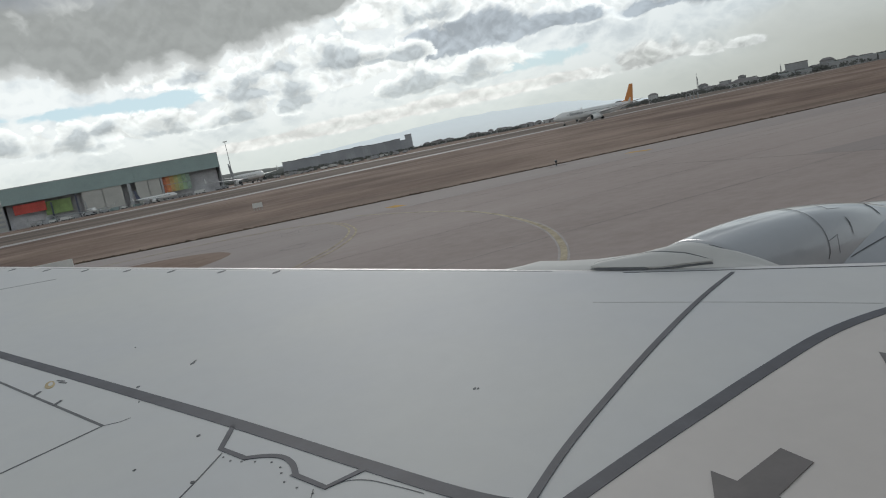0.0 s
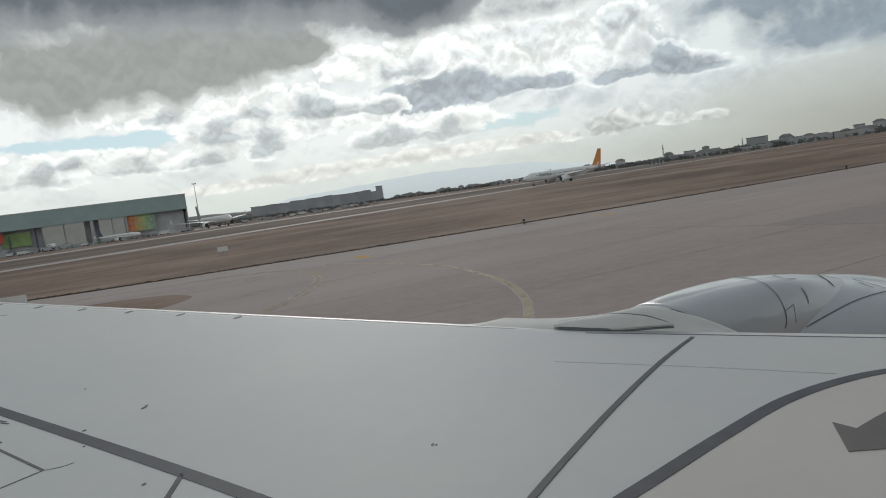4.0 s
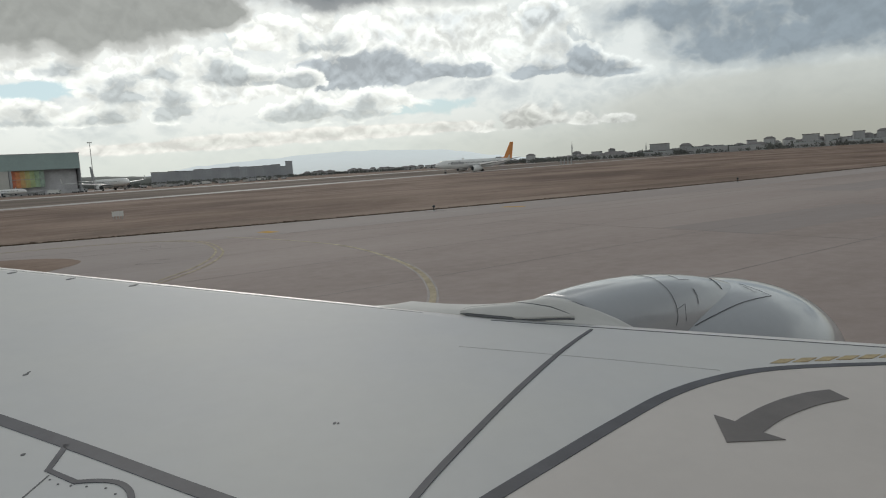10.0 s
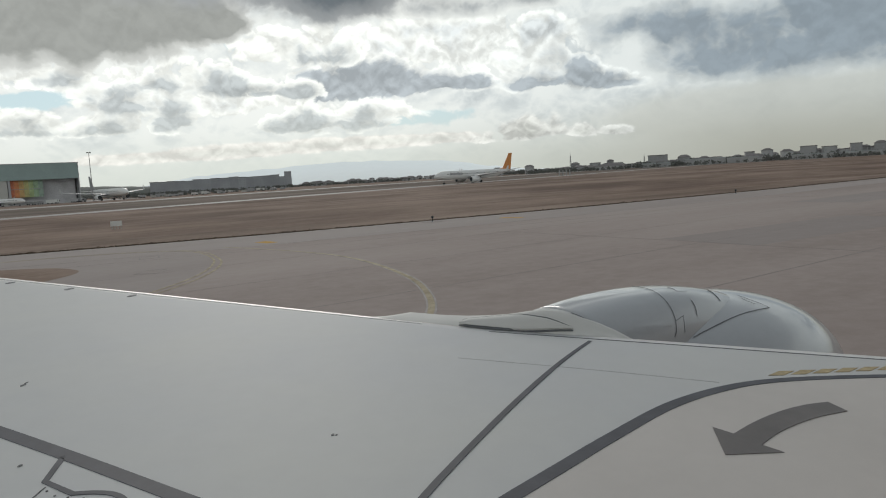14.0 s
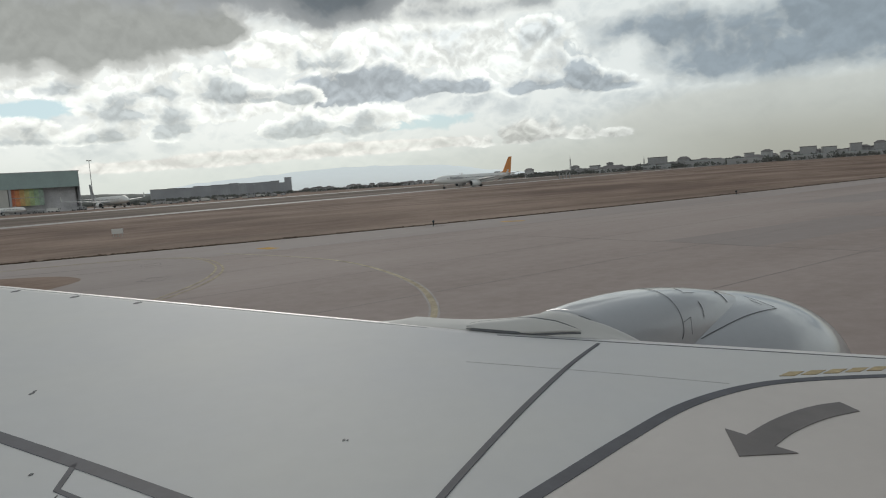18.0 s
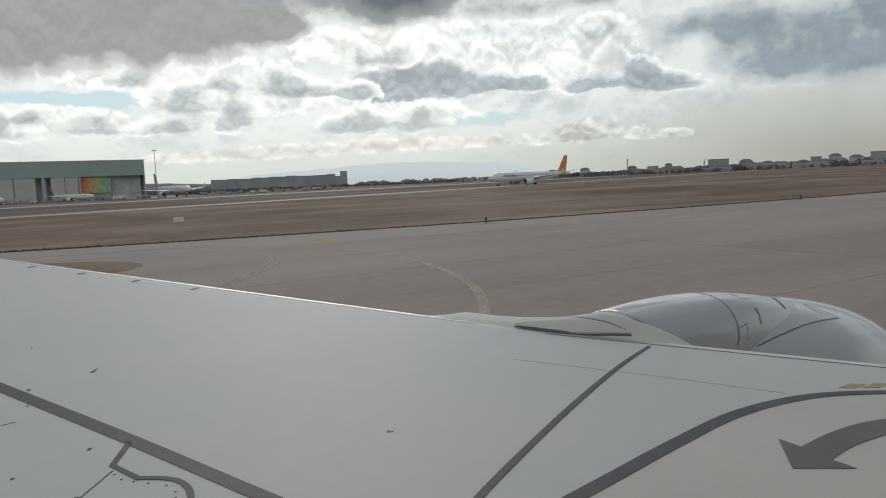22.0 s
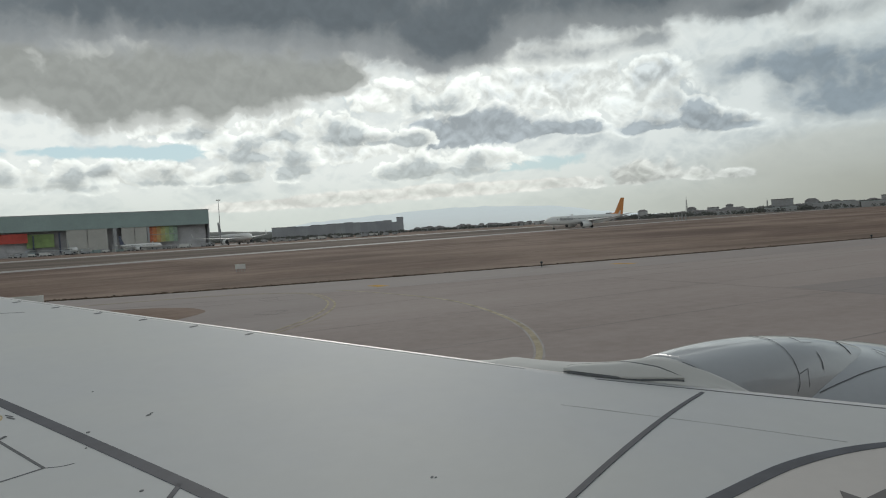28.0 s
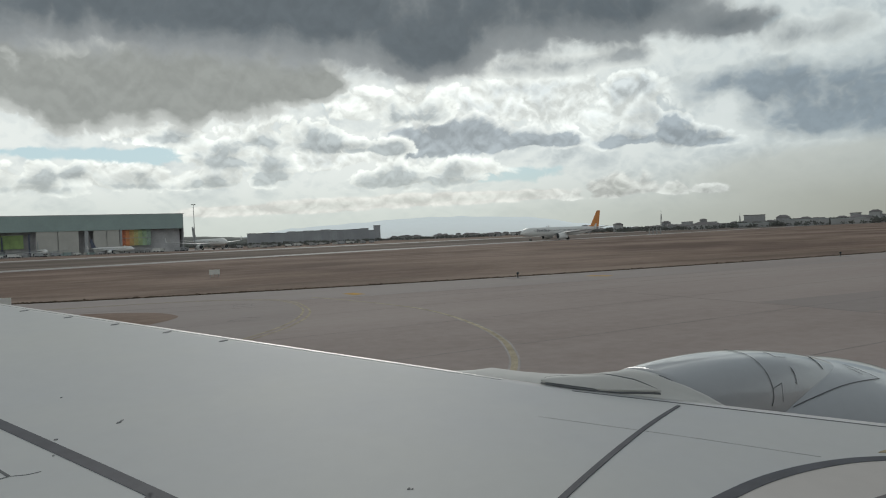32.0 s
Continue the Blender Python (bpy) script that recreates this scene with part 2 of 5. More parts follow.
sky = lay(sky, heap(SLATE, 0.45, 0.6, (3.0, 1.3, 0.0)), (0.14, 0.62), (0.38, 0.39, 0.40), (0.150, 0.170, 0.190), (0.35, 1.35), 0.2)
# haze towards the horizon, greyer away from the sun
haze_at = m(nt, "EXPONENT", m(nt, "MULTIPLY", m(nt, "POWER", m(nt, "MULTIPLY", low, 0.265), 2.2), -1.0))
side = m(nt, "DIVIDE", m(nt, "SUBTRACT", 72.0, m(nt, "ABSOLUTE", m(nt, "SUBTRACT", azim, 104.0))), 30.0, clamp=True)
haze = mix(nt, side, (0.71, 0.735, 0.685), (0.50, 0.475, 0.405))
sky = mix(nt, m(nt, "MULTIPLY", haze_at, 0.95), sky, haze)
# a long low streak of cloud and a row of small heads in the haze
STREAK = [(14.0, 2.5, 4.0, 0.4, 0.4), (21.0, 2.7, 5.0, 0.55, 0.5), (29.0, 2.95, 5.5, 0.55, 0.5), (37.0, 3.0, 4.5, 0.45, 0.4)]
sky = lay(sky, heap(STREAK, 0.55, 0.5, (0.8, 0.3, 0.0)), (0.16, 0.50), (0.87, 0.845, 0.80), (0.77, 0.765, 0.72), (0.5, 1.1), 0.6)
SMALL = [(40.6, 2.7, 0.9, 0.6, 0.3), (42.6, 2.7, 0.9, 0.95, 0.3), (44.2, 2.8, 1.0, 1.25, 0.3), (46.3, 2.9, 1.4, 1.3, 0.35), (48.6, 2.8, 1.2, 0.6, 0.3), (50.8, 2.7, 1.4, 0.45, 0.3)]
sky = lay(sky, heap(SMALL, 1.3, 0.5, (0.9, 0.5, 0.0)), (0.15, 0.62), (0.84, 0.825, 0.785), (0.66, 0.655, 0.615), (0.40, 1.3), 1.0)
# that side is darkened too, holding the cabin window's dimming at a slant
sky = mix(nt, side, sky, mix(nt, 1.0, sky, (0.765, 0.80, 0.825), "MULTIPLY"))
sky = mix(nt, 1.0, sky, (0.98, 1.0, 0.985), "MULTIPLY")
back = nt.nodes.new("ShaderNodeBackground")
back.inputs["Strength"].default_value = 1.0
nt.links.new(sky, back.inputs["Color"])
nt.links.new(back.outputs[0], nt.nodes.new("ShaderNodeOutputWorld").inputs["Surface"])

lamp = bpy.data.lights.new("sun", "SUN")
lamp.energy, lamp.angle, lamp.color = 0.8, radians(25), (1.0, 0.95, 0.88)
sun_way = Vector((math.sin(radians(SUN_AZ)) * math.cos(radians(SUN_EL)), math.cos(radians(SUN_AZ)) * math.cos(radians(SUN_EL)), math.sin(radians(SUN_EL))))
new("sun", lamp).matrix_world = look(tuple(sun_way * 100), (0, 0, 0))


# ---------------------------------------------------------------- materials
def material(name, colour, rough=0.6, metal=0.0, vary=0.15, scale=3.0, fine=40.0, bump=0.02, stretch=(1, 1, 1), tint=None, objects=0.0, spec=0.5, coat=0.0, uneven=0.2):
    """A surface with patches at one scale, grain at a finer one, and a little relief. tint: a second colour in the patches."""
    mat = bpy.data.materials.new(name)
    mat.use_nodes = True
    nt = mat.node_tree
    p = nt.nodes["Principled BSDF"]
    pos = vm(nt, "MULTIPLY", nt.nodes.new("ShaderNodeNewGeometry").outputs["Position"], stretch)
    patch = ramp(nt, fbm(nt, pos, scale, 5.0, 0.6), [(0.32, (0, 0, 0)), (0.68, (1, 1, 1))])
    grain = fbm(nt, pos, fine, 4.0, 0.6)
    dark = tuple(c * (1 - vary) for c in colour)
    light = tint or tuple(min(1, c * (1 + vary)) for c in colour)
    col = mix(nt, patch, dark, light)
    col = mix(nt, 1.0, col, ramp(nt, grain, [(0.3, (1 - vary,) * 3), (0.7, (1.0,) * 3)]), "MULTIPLY")
    if objects:
        rnd = nt.nodes.new("ShaderNodeObjectInfo").outputs["Random"]
        col = mix(nt, 1.0, col, ramp(nt, rnd, [(0.0, (1 - objects,) * 3), (1.0, (1.0,) * 3)]), "MULTIPLY")
    nt.links.new(col, p.inputs["Base Color"])
    rr = m(nt, "MULTIPLY_ADD", grain, uneven, rough - uneven / 2, clamp=True)
    nt.links.new(rr, p.inputs["Roughness"])
    p.inputs["Metallic"].default_value = metal
    p.inputs["Specular IOR Level"].default_value = spec
    p.inputs["Coat Weight"].default_value = coat
    if bump:
        b = nt.nodes.new("ShaderNodeBump")
        b.inputs["Strength"].default_value = 0.4
        b.inputs["Distance"].default_value = bump
        nt.links.new(grain, b.inputs["Height"])
        nt.links.new(b.outputs[0], p.inputs["Normal"])
    return mat


def plain(name, colour, rough=0.6, metal=0.0, glow=0.0):
    mat = bpy.data.materials.new(name)
    mat.use_nodes = True
    p = mat.node_tree.nodes["Principled BSDF"]
    p.inputs["Base Color"].default_value = (*colour, 1)
    p.inputs["Roughness"].default_value = rough
    p.inputs["Metallic"].default_value = metal
    if glow:
        p.inputs["Emission Color"].default_value = (*colour, 1)
        p.inputs["Emission Strength"].default_value = glow
    return mat


WING = material("wing_paint", (0.572, 0.578, 0.590), 0.62, vary=0.028, scale=0.45, fine=7, bump=0.0, spec=0.3, tint=(0.597, 0.595, 0.575), uneven=0.02)
# the warm tint in this colour stands for a reddish reflection
FAIR = material("fairing_warm_tint", (0.58, 0.545, 0.52), 0.6, vary=0.03, scale=1.2, fine=9, bump=0.0, spec=0.3, uneven=0.02)
PLATE = material("plate_paint", (0.62, 0.612, 0.588), 0.6, vary=0.03, scale=1.2, fine=9, bump=0.0, spec=0.3, uneven=0.02)
# the pylon's own white, lightened aft to imitate how light falls there
PYLON_LIT = material("pylon_lit_paint", (0.50, 0.50, 0.494), 0.5, vary=0.03, scale=1.2, fine=9, bump=0.0, spec=0.4, uneven=0.02)
FAINT = material("faint_panel_seam", (0.50, 0.50, 0.495), 0.6, vary=0.2, scale=8, fine=60, bump=0.0)
EDGE = material("edge_metal", (0.62, 0.60, 0.595), 0.40, metal=0.5, vary=0.04, scale=3, fine=30, bump=0.0)
COWL = material("cowl_paint", (0.395, 0.405, 0.425), 0.34, metal=0.0, vary=0.03, scale=1.5, fine=12, bump=0.0, spec=0.5, coat=0.9, uneven=0.06)
SEAL = material("dark_sealant", (0.080, 0.083, 0.098), 0.6, vary=0.2, scale=5, fine=60, bump=0.001)
SEAM = material("panel_seam", (0.12, 0.125, 0.13), 0.6, vary=0.25, scale=8, fine=60, bump=0.0)
MARK = material("marking_grey", (0.145, 0.131, 0.128), 0.55, vary=0.12, scale=5, fine=50, bump=0.0)
STRIPE = material("worn_yellow_stripe", (0.47, 0.37, 0.20), 0.6, vary=0.25, scale=9, fine=50, bump=0.0)
CABIN = material("cabin_lining", (0.10, 0.095, 0.09), 0.8, vary=0.1, scale=4, fine=60, bump=0.001)


def field_material(name, cols, streak, sizes, bump=0.05):
    """Open ground: broad patches, streaks along the taxiway and a fine grain, from dark to light."""
    mat = bpy.data.materials.new(name)
    mat.use_nodes = True
    nt = mat.node_tree
    p = nt.nodes["Principled BSDF"]
    pos = nt.nodes.new("ShaderNodeNewGeometry").outputs["Position"]
    lay = vm(nt, "MULTIPLY", pos, (streak, 1.0, 1.0))
    broad = fbm(nt, lay, sizes[0], 3.0, 0.5)
    mid = fbm(nt, lay, sizes[1], 5.0, 0.65)
    grain = fbm(nt, pos, sizes[2], 4.0, 0.7)
    f = m(nt, "MULTIPLY_ADD", mid, 0.36, m(nt, "MULTIPLY_ADD", broad, 0.60, m(nt, "MULTIPLY", grain, 0.19)))
    col = ramp(nt, f, [(0.47, cols[0]), (0.565, cols[1]), (0.67, cols[2])])
    nt.links.new(col, p.inputs["Base Color"])
    p.inputs["Roughness"].default_value = 0.9
    p.inputs["Specular IOR Level"].default_value = 0.12
    b = nt.nodes.new("ShaderNodeBump")
    b.inputs["Strength"].default_value, b.inputs["Distance"].default_value = 0.5, bump
    nt.links.new(grain, b.inputs["Height"])
    nt.links.new(b.outputs[0], p.inputs["Normal"])
    return mat


GRASS = field_material("dry_grass", ((0.108, 0.070, 0.052), (0.176, 0.119, 0.091), (0.252, 0.185, 0.147)), 0.60, (0.035, 0.13, 1.1))
TUFT = field_material("dark_dry_tufts", ((0.08, 0.06, 0.046), (0.11, 0.084, 0.064), (0.16, 0.122, 0.094)), 1.0, (0.5, 2.0, 9.0), 0.0)
TARMAC = field_material("worn_concrete", ((0.270, 0.224, 0.206), (0.328, 0.276, 0.256), (0.368, 0.316, 0.295)), 0.30, (0.022, 0.09, 1.4), 0.003)
PATCH = field_material("darker_concrete_repair", ((0.262, 0.226, 0.214), (0.288, 0.251, 0.239), (0.312, 0.275, 0.262)), 0.22, (0.022, 0.09, 1.4), 0.003)
VERGE = field_material("mown_tan_verge", ((0.132, 0.092, 0.070), (0.196, 0.139, 0.108), (0.262, 0.196, 0.156)), 0.5, (0.06, 0.2, 1.4))
FIELD = field_material("dark_stubble", ((0.090, 0.068, 0.054), (0.132, 0.102, 0.082), (0.178, 0.140, 0.115)), 0.34, (0.02, 0.08, 0.8))
RUNWAY = material("pale_far_paving", (0.33, 0.305, 0.29), 0.7, vary=0.08, scale=0.03, fine=0.5, bump=0.0, spec=0.6, uneven=0.05)
SHOULDER = field_material("pale_shoulder_paving", ((0.290, 0.250, 0.236), (0.318, 0.277, 0.262), (0.350, 0.308, 0.292)), 0.22, (0.03, 0.12, 1.6), 0.003)
CREAM = material("worn_cream_road_paint", (0.45, 0.385, 0.28), 0.9, vary=0.3, scale=1.2, fine=9, bump=0.0, spec=0.1)
YELLOW = material("yellow_road_paint", (0.58, 0.35, 0.09), 0.9, vary=0.25, scale=1.0, fine=8, bump=0.0, spec=0.1)
WHITE = material("white_road_paint", (0.46, 0.42, 0.395), 0.9, vary=0.2, scale=1.0, fine=8, bump=0.0, spec=0.1)
JOINT = material("dark_joint_filler", (0.245, 0.214, 0.203), 0.7, vary=0.2, scale=1.0, fine=8, bump=0.0)
GREEN = material("green_metal_cladding", (0.27, 0.345, 0.335), 0.5, vary=0.08, scale=0.06, fine=1.0, bump=0.0)
CLAD = material("grey_metal_cladding", (0.34, 0.345, 0.355), 0.5, vary=0.08, scale=0.06, fine=1.0, bump=0.0)
BEIGE = material("beige_door_cladding", (0.44, 0.43, 0.40), 0.6, vary=0.08, scale=0.1, fine=1.0, bump=0.0)
DARK = material("grey_hangar_lining", (0.56, 0.555, 0.57), 0.8, vary=0.2, scale=0.1, fine=1.0, bump=0.0)
RED = material("red_banner", (0.50, 0.08, 0.06), 0.7, vary=0.2, scale=0.2, fine=1.0, bump=0.0)
LIME = material("green_dock_panel", (0.26, 0.36, 0.14), 0.7, vary=0.25, scale=0.2, fine=1.0, bump=0.0)
JET = material("white_jet_paint", (0.66, 0.66, 0.65), 0.35, vary=0.03, scale=0.3, fine=2, bump=0.0)
JETGREY = material("grey_jet_paint", (0.33, 0.34, 0.35), 0.4, vary=0.05, scale=0.3, fine=2, bump=0.0)
FIN = material("orange_fin_paint", (0.62, 0.25, 0.07), 0.4, vary=0.05, scale=0.3, fine=2, bump=0.0)
NAVY = material("dark_blue_fin_paint", (0.05, 0.06, 0.10), 0.4, vary=0.05, scale=0.3, fine=2, bump=0.0)
TYRE = material("tyre_rubber", (0.03, 0.03, 0.03), 0.8, vary=0.2, scale=3, fine=30, bump=0.0)
FARGLASS = plain("far_window_glass", (0.30, 0.31, 0.325), 0.4)
GLASS = plain("dark_window_glass", (0.03, 0.035, 0.04), 0.15)
STEEL = material("galvanised_steel", (0.32, 0.32, 0.32), 0.5, metal=0.3, vary=0.1, scale=1, fine=10, bump=0.0)
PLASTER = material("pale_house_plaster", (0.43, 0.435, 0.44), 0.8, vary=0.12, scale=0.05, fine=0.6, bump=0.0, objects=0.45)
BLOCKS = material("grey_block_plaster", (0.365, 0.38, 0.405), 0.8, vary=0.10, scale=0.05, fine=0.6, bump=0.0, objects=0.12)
ROOF = material("dull_roof_tiles", (0.19, 0.178, 0.178), 0.85, vary=0.2, scale=0.1, fine=1.2, bump=0.0, objects=0.3)
PALEROOF = material("pale_blue_sheet_roof", (0.40, 0.44, 0.45), 0.6, vary=0.1, scale=0.06, fine=1.0, bump=0.0, objects=0.15)
LEAF = material("dull_foliage", (0.165, 0.175, 0.16), 0.9, vary=0.3, scale=0.2, fine=1.5, bump=0.0, objects=0.3)
HILL = material("far_hill_scrub", (0.20, 0.205, 0.19), 0.95, vary=0.2, scale=0.01, fine=0.1, bump=0.0)
SIGN = material("white_sign_back", (0.6, 0.6, 0.58), 0.6, vary=0.08, scale=1.0, fine=8, bump=0.0)


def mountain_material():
    """Far ridges; the haze of kilometres of bright air is put in as emission."""
    mat = plain("haze_glow_mountain", (0.25, 0.28, 0.31), 1.0)
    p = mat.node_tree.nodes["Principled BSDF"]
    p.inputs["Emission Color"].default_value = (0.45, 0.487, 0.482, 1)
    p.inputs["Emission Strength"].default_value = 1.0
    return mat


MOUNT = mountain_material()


# ---------------------------------------------------------------- mesh helpers
def mesh_of(name, bm, mat, smooth=False):
    me = bpy.data.meshes.new(name)
    bm.normal_update()
    bm.to_mesh(me)
    bm.free()
    me.materials.append(mat)
    if smooth:
        for p in me.polygons:
            p.use_smooth = True
    return me


def part(name, bm, mat, parent, label="", smooth=False, at=None):
    ob = new(name, mesh_of(name, bm, mat, smooth))
    ob.parent = parent
    if at is not None:
        ob.matrix_basis = at
    return tagged(ob, label)


def thing(name, label, category, group="", kind="", at=None):
    ob = new(name)
    if at is not None:
        ob.matrix_basis = at
    return tagged(ob, label, category, group, kind)


def box(bm, x0, x1, y0, y1, z0, z1):
    v = [bm.verts.new((x, y, z)) for z in (z0, z1) for x, y in ((x0, y0), (x1, y0), (x1, y1), (x0, y1))]
    for f in ((3, 2, 1, 0), (4, 5, 6, 7), (0, 1, 5, 4), (1, 2, 6, 5), (2, 3, 7, 6), (3, 0, 4, 7)):
        bm.faces.new([v[i] for i in f])
    return bm


def boxed(*a):
    return box(bmesh.new(), *a)


def loft(bm, rings, close_ends=True, closed=True):
    """Joins rings of points, each of the same number, into a skin."""
    vs = [[bm.verts.new(p) for p in r] for r in rings]
    n = len(vs[0])
    for a, b in zip(vs, vs[1:]):
        for i in range(n if closed else n - 1):
            j = (i + 1) % n
            bm.faces.new((a[i], a[j], b[j], b[i]))
    if close_ends and closed:
        bm.faces.new(vs[0][::-1])
        bm.faces.new(vs[-1])
    return bm


def spline(pts, n):
    """n points along a smooth curve through the given ones."""
    p = np.array([pts[0], *pts, pts[-1]], float)
    seg = len(pts) - 1
    out = []
    for u in np.linspace(0, seg, n):
        k = min(int(u), seg - 1)
        t = u - k
        a, b, c, d = p[k : k + 4]
        out.append(0.5 * (2 * b + (c - a) * t + (2 * a - 5 * b + 4 * c - d) * t * t + (3 * b - a - 3 * c + d) * t ** 3))
    return np.array(out)


def ribbon(bm, pts, widths, lift, height_at, depth=0.004):
    """A strip of the given widths along a plan curve, laid on a surface z = height_at(x, y)."""
    pts = np.asarray(pts, float)
    tang = np.gradient(pts, axis=0)
    tang /= np.linalg.norm(tang, axis=1)[:, None] + 1e-9
    side = np.stack([-tang[:, 1], tang[:, 0]], 1)
    w = np.broadcast_to(np.asarray(widths, float), len(pts))
    rings = []
    for p, s, h in zip(pts, side, w):
        a, b = p + s * h / 2, p - s * h / 2
        za, zb = height_at(*a) + lift, height_at(*b) + lift
        rings.append([(a[0], a[1], za - depth), (a[0], a[1], za), (b[0], b[1], zb), (b[0], b[1], zb - depth)])
    return loft(bm, rings)


# ---------------------------------------------------------------- ground
def flat_ground(x, y):
    return 0.0


def sheet(name, outline, z, mat, label, category, kind="structure"):
    bm = bmesh.new()
    top = [bm.verts.new((x, y, z)) for x, y in outline]
    f = bm.faces.new(top)
    f.normal_update()
    if f.normal.z < 0:
        f.normal_flip()
    bmesh.ops.triangulate(bm, faces=[f])
    ob = new(name, mesh_of(name, bm, mat))
    return tagged(ob, label, category, kind=kind)


def grid_ground():
    bm = bmesh.new()
    xs = [-4500, -2000, -800, -300, -100, 0, 100, 300, 800, 2000, 4500]
    vs = [[bm.verts.new((x, y, 0)) for x in xs] for y in (-4500, -1500, -400, -100, 0, 100, 400, 1500, 4600)]
    for a, b in zip(vs, vs[1:]):
        for i in range(len(xs) - 1):
            bm.faces.new((a[i], a[i + 1], b[i + 1], b[i]))
    return tagged(new("ground", mesh_of("ground", bm, GRASS)), "dry brown airfield grass and bare soil reaching the horizon", "ground", kind="structure")


grid_ground()
EDGE_PTS = [(-400, 92), (-200, 88), (-60, 80), (-15, 68), (6, 58.8), (39, 50.7), (75, 46), (119, 43.2), (200, 38), (420, 31), (900, 22)]
curve = spline(EDGE_PTS, 90)
sheet("taxiway", [(-900, -120), (900, -120)] + [tuple(p) for p in curve[::-1]] + [(-900, 95)], 0.02, TARMAC, "worn grey brown concrete taxiway with faint joints", "taxiway")


sheet("verge", [tuple(p) for p in curve[1:-1]] + [(p[0], p[1] + 9 + 3.5 * noise.noise(Vector((p[0] * 0.03, 0, 0)))) for p in spline(EDGE_PTS, 260)[3:-3][::-1]], 0.012, VERGE, "mown tan grass verge along the paving", "grass")


def strip(name, a, b, width, z, mat, label, category="runway"):
    ya, yb = a[1], b[1]
    pts = [(a[0], ya), (b[0], yb), (b[0], yb + width), (a[0], ya + width)]
    return sheet(name, pts, z, mat, label, category)


# the far paving that the other aeroplane taxis along, and a paler strip behind it
strip("runway", (-900, 165 - 0.38 * 900), (1500, 165 + 0.38 * 1500), 15, 0.03, RUNWAY, "pale concrete taxiway strip across the brown grass")
strip("far_field", (-900, 182 - 0.38 * 900), (1500, 182 + 0.38 * 1500), 147, 0.025, FIELD, "dark grey green stubble beyond the strip", "field")
strip("far_runway", (-900, 330 - 0.38 * 900), (2600, 330 + 0.38 * 2600), 40, 0.03, RUNWAY, "distant pale runway strip below the town")


# ---------------------------------------------------------------- the aeroplane that carries the camera
def lead(y):
    """Where the crest of the leading edge runs in plan."""
    return 3.3 - (0.675 if y > 4 else 0.85) * (y - 4)


def skin(x, y):
    """Height of the wing's upper skin."""
    s = lead(y) - x
    z = 2.35 + 0.1051 * y
    if s < 0.5:
        z -= 0.02 * (0.5 - s) ** 2
    return z


NOSE = [(0.015, None), (0.0, -0.005), (-0.05, -0.014), (-0.10, -0.048), (-0.13, -0.12), (-0.145, -0.18), (-0.13, -0.25), (-0.06, -0.33), (0.1, -0.40)]
aeroplane = thing("aeroplane", "white airliner wing with engine nacelle and cabin wall", "aeroplane")
SPAN = [0.1, 0.4, 0.8, 1.2, 1.6, 2.0, 2.5, 3.0, 3.5, 4.0, 4.5, 5.0, 5.6, 6.4, 7.2, 8.0, 9.0, 10.0, 11.0, 12.0, 13.0, 14.0, 15.0, 15.8]


def chord(y):
    return max(2.2, 7.2 - 0.36 * y)


def wing_skin():
    bm = bmesh.new()
    rings = []
    for y in SPAN:
        up = [(lead(y) - s, y, skin(lead(y) - s, y)) for s in [chord(y) - 0.02] + [chord(y) * k for k in (0.8, 0.6, 0.45, 0.3, 0.2)] + [0.5, 0.4, 0.3, 0.2, 0.12, 0.015]]
        b = 2.35 + 0.1051 * y
        low = [(lead(y) - s, y, b + dz) for s, dz in ((0.1, -0.40), (chord(y) * 0.3, -0.55), (chord(y) * 0.7, -0.3), (chord(y), -0.03))]
        rings.append(up + low)
    return loft(bm, rings)


part("wing_skin", wing_skin(), WING, aeroplane, "satin white painted upper wing skin", smooth=True)


def leading_edge():
    rings = []
    for y in SPAN:
        b = 2.35 + 0.1051 * y
        rings.append([(lead(y) - s, y, skin(lead(y) - s, y) if dz is None else b + dz) for s, dz in NOSE])
    return loft(bmesh.new(), rings, closed=False)


part("leading_edge", leading_edge(), EDGE, aeroplane, "bright bare metal leading edge", smooth=True)


def wing_line(name, pts, width, mat, label="", n=60, lift=0.003, straight=False):
    p = np.array(pts, float) if straight else spline(pts, n)
    w = np.interp(np.linspace(0, 1, len(p)), np.linspace(0, 1, len(np.atleast_1d(width))), np.atleast_1d(width))
    return part(name, ribbon(bmesh.new(), p, w, lift, skin), mat, aeroplane, label)


# seals between the wing's panels
ROOT_CURVE = [(-1.2, 1.62), (0.2, 1.80), (0.9, 1.93), (1.35, 2.02), (1.79, 2.10), (2.18, 2.16), (2.65, 2.23), (3.2, 2.29), (3.68, 2.25), (4.07, 2.12), (4.6, 1.81), (5.1, 1.46)]
wing_line("spar_seal", [(-2.6, 10.1), (-1.6, 8.0), (-0.73, 6.14), (-0.04, 4.68), (0.46, 3.61), (0.82, 2.8), (1.09, 2.23), (1.3, 1.99)], [0.06, 0.072, 0.078, 0.074, 0.066], SEAL, "wide dark grey seal line")
wing_line("slat_seal", [(3.72, 3.31), (3.2, 3.115), (2.55, 2.825), (1.9, 2.505), (1.49, 2.285), (1.12, 2.05)], [0.022, 0.034, 0.036, 0.036], SEAL, "narrow dark grey seal line", lift=0.0045)


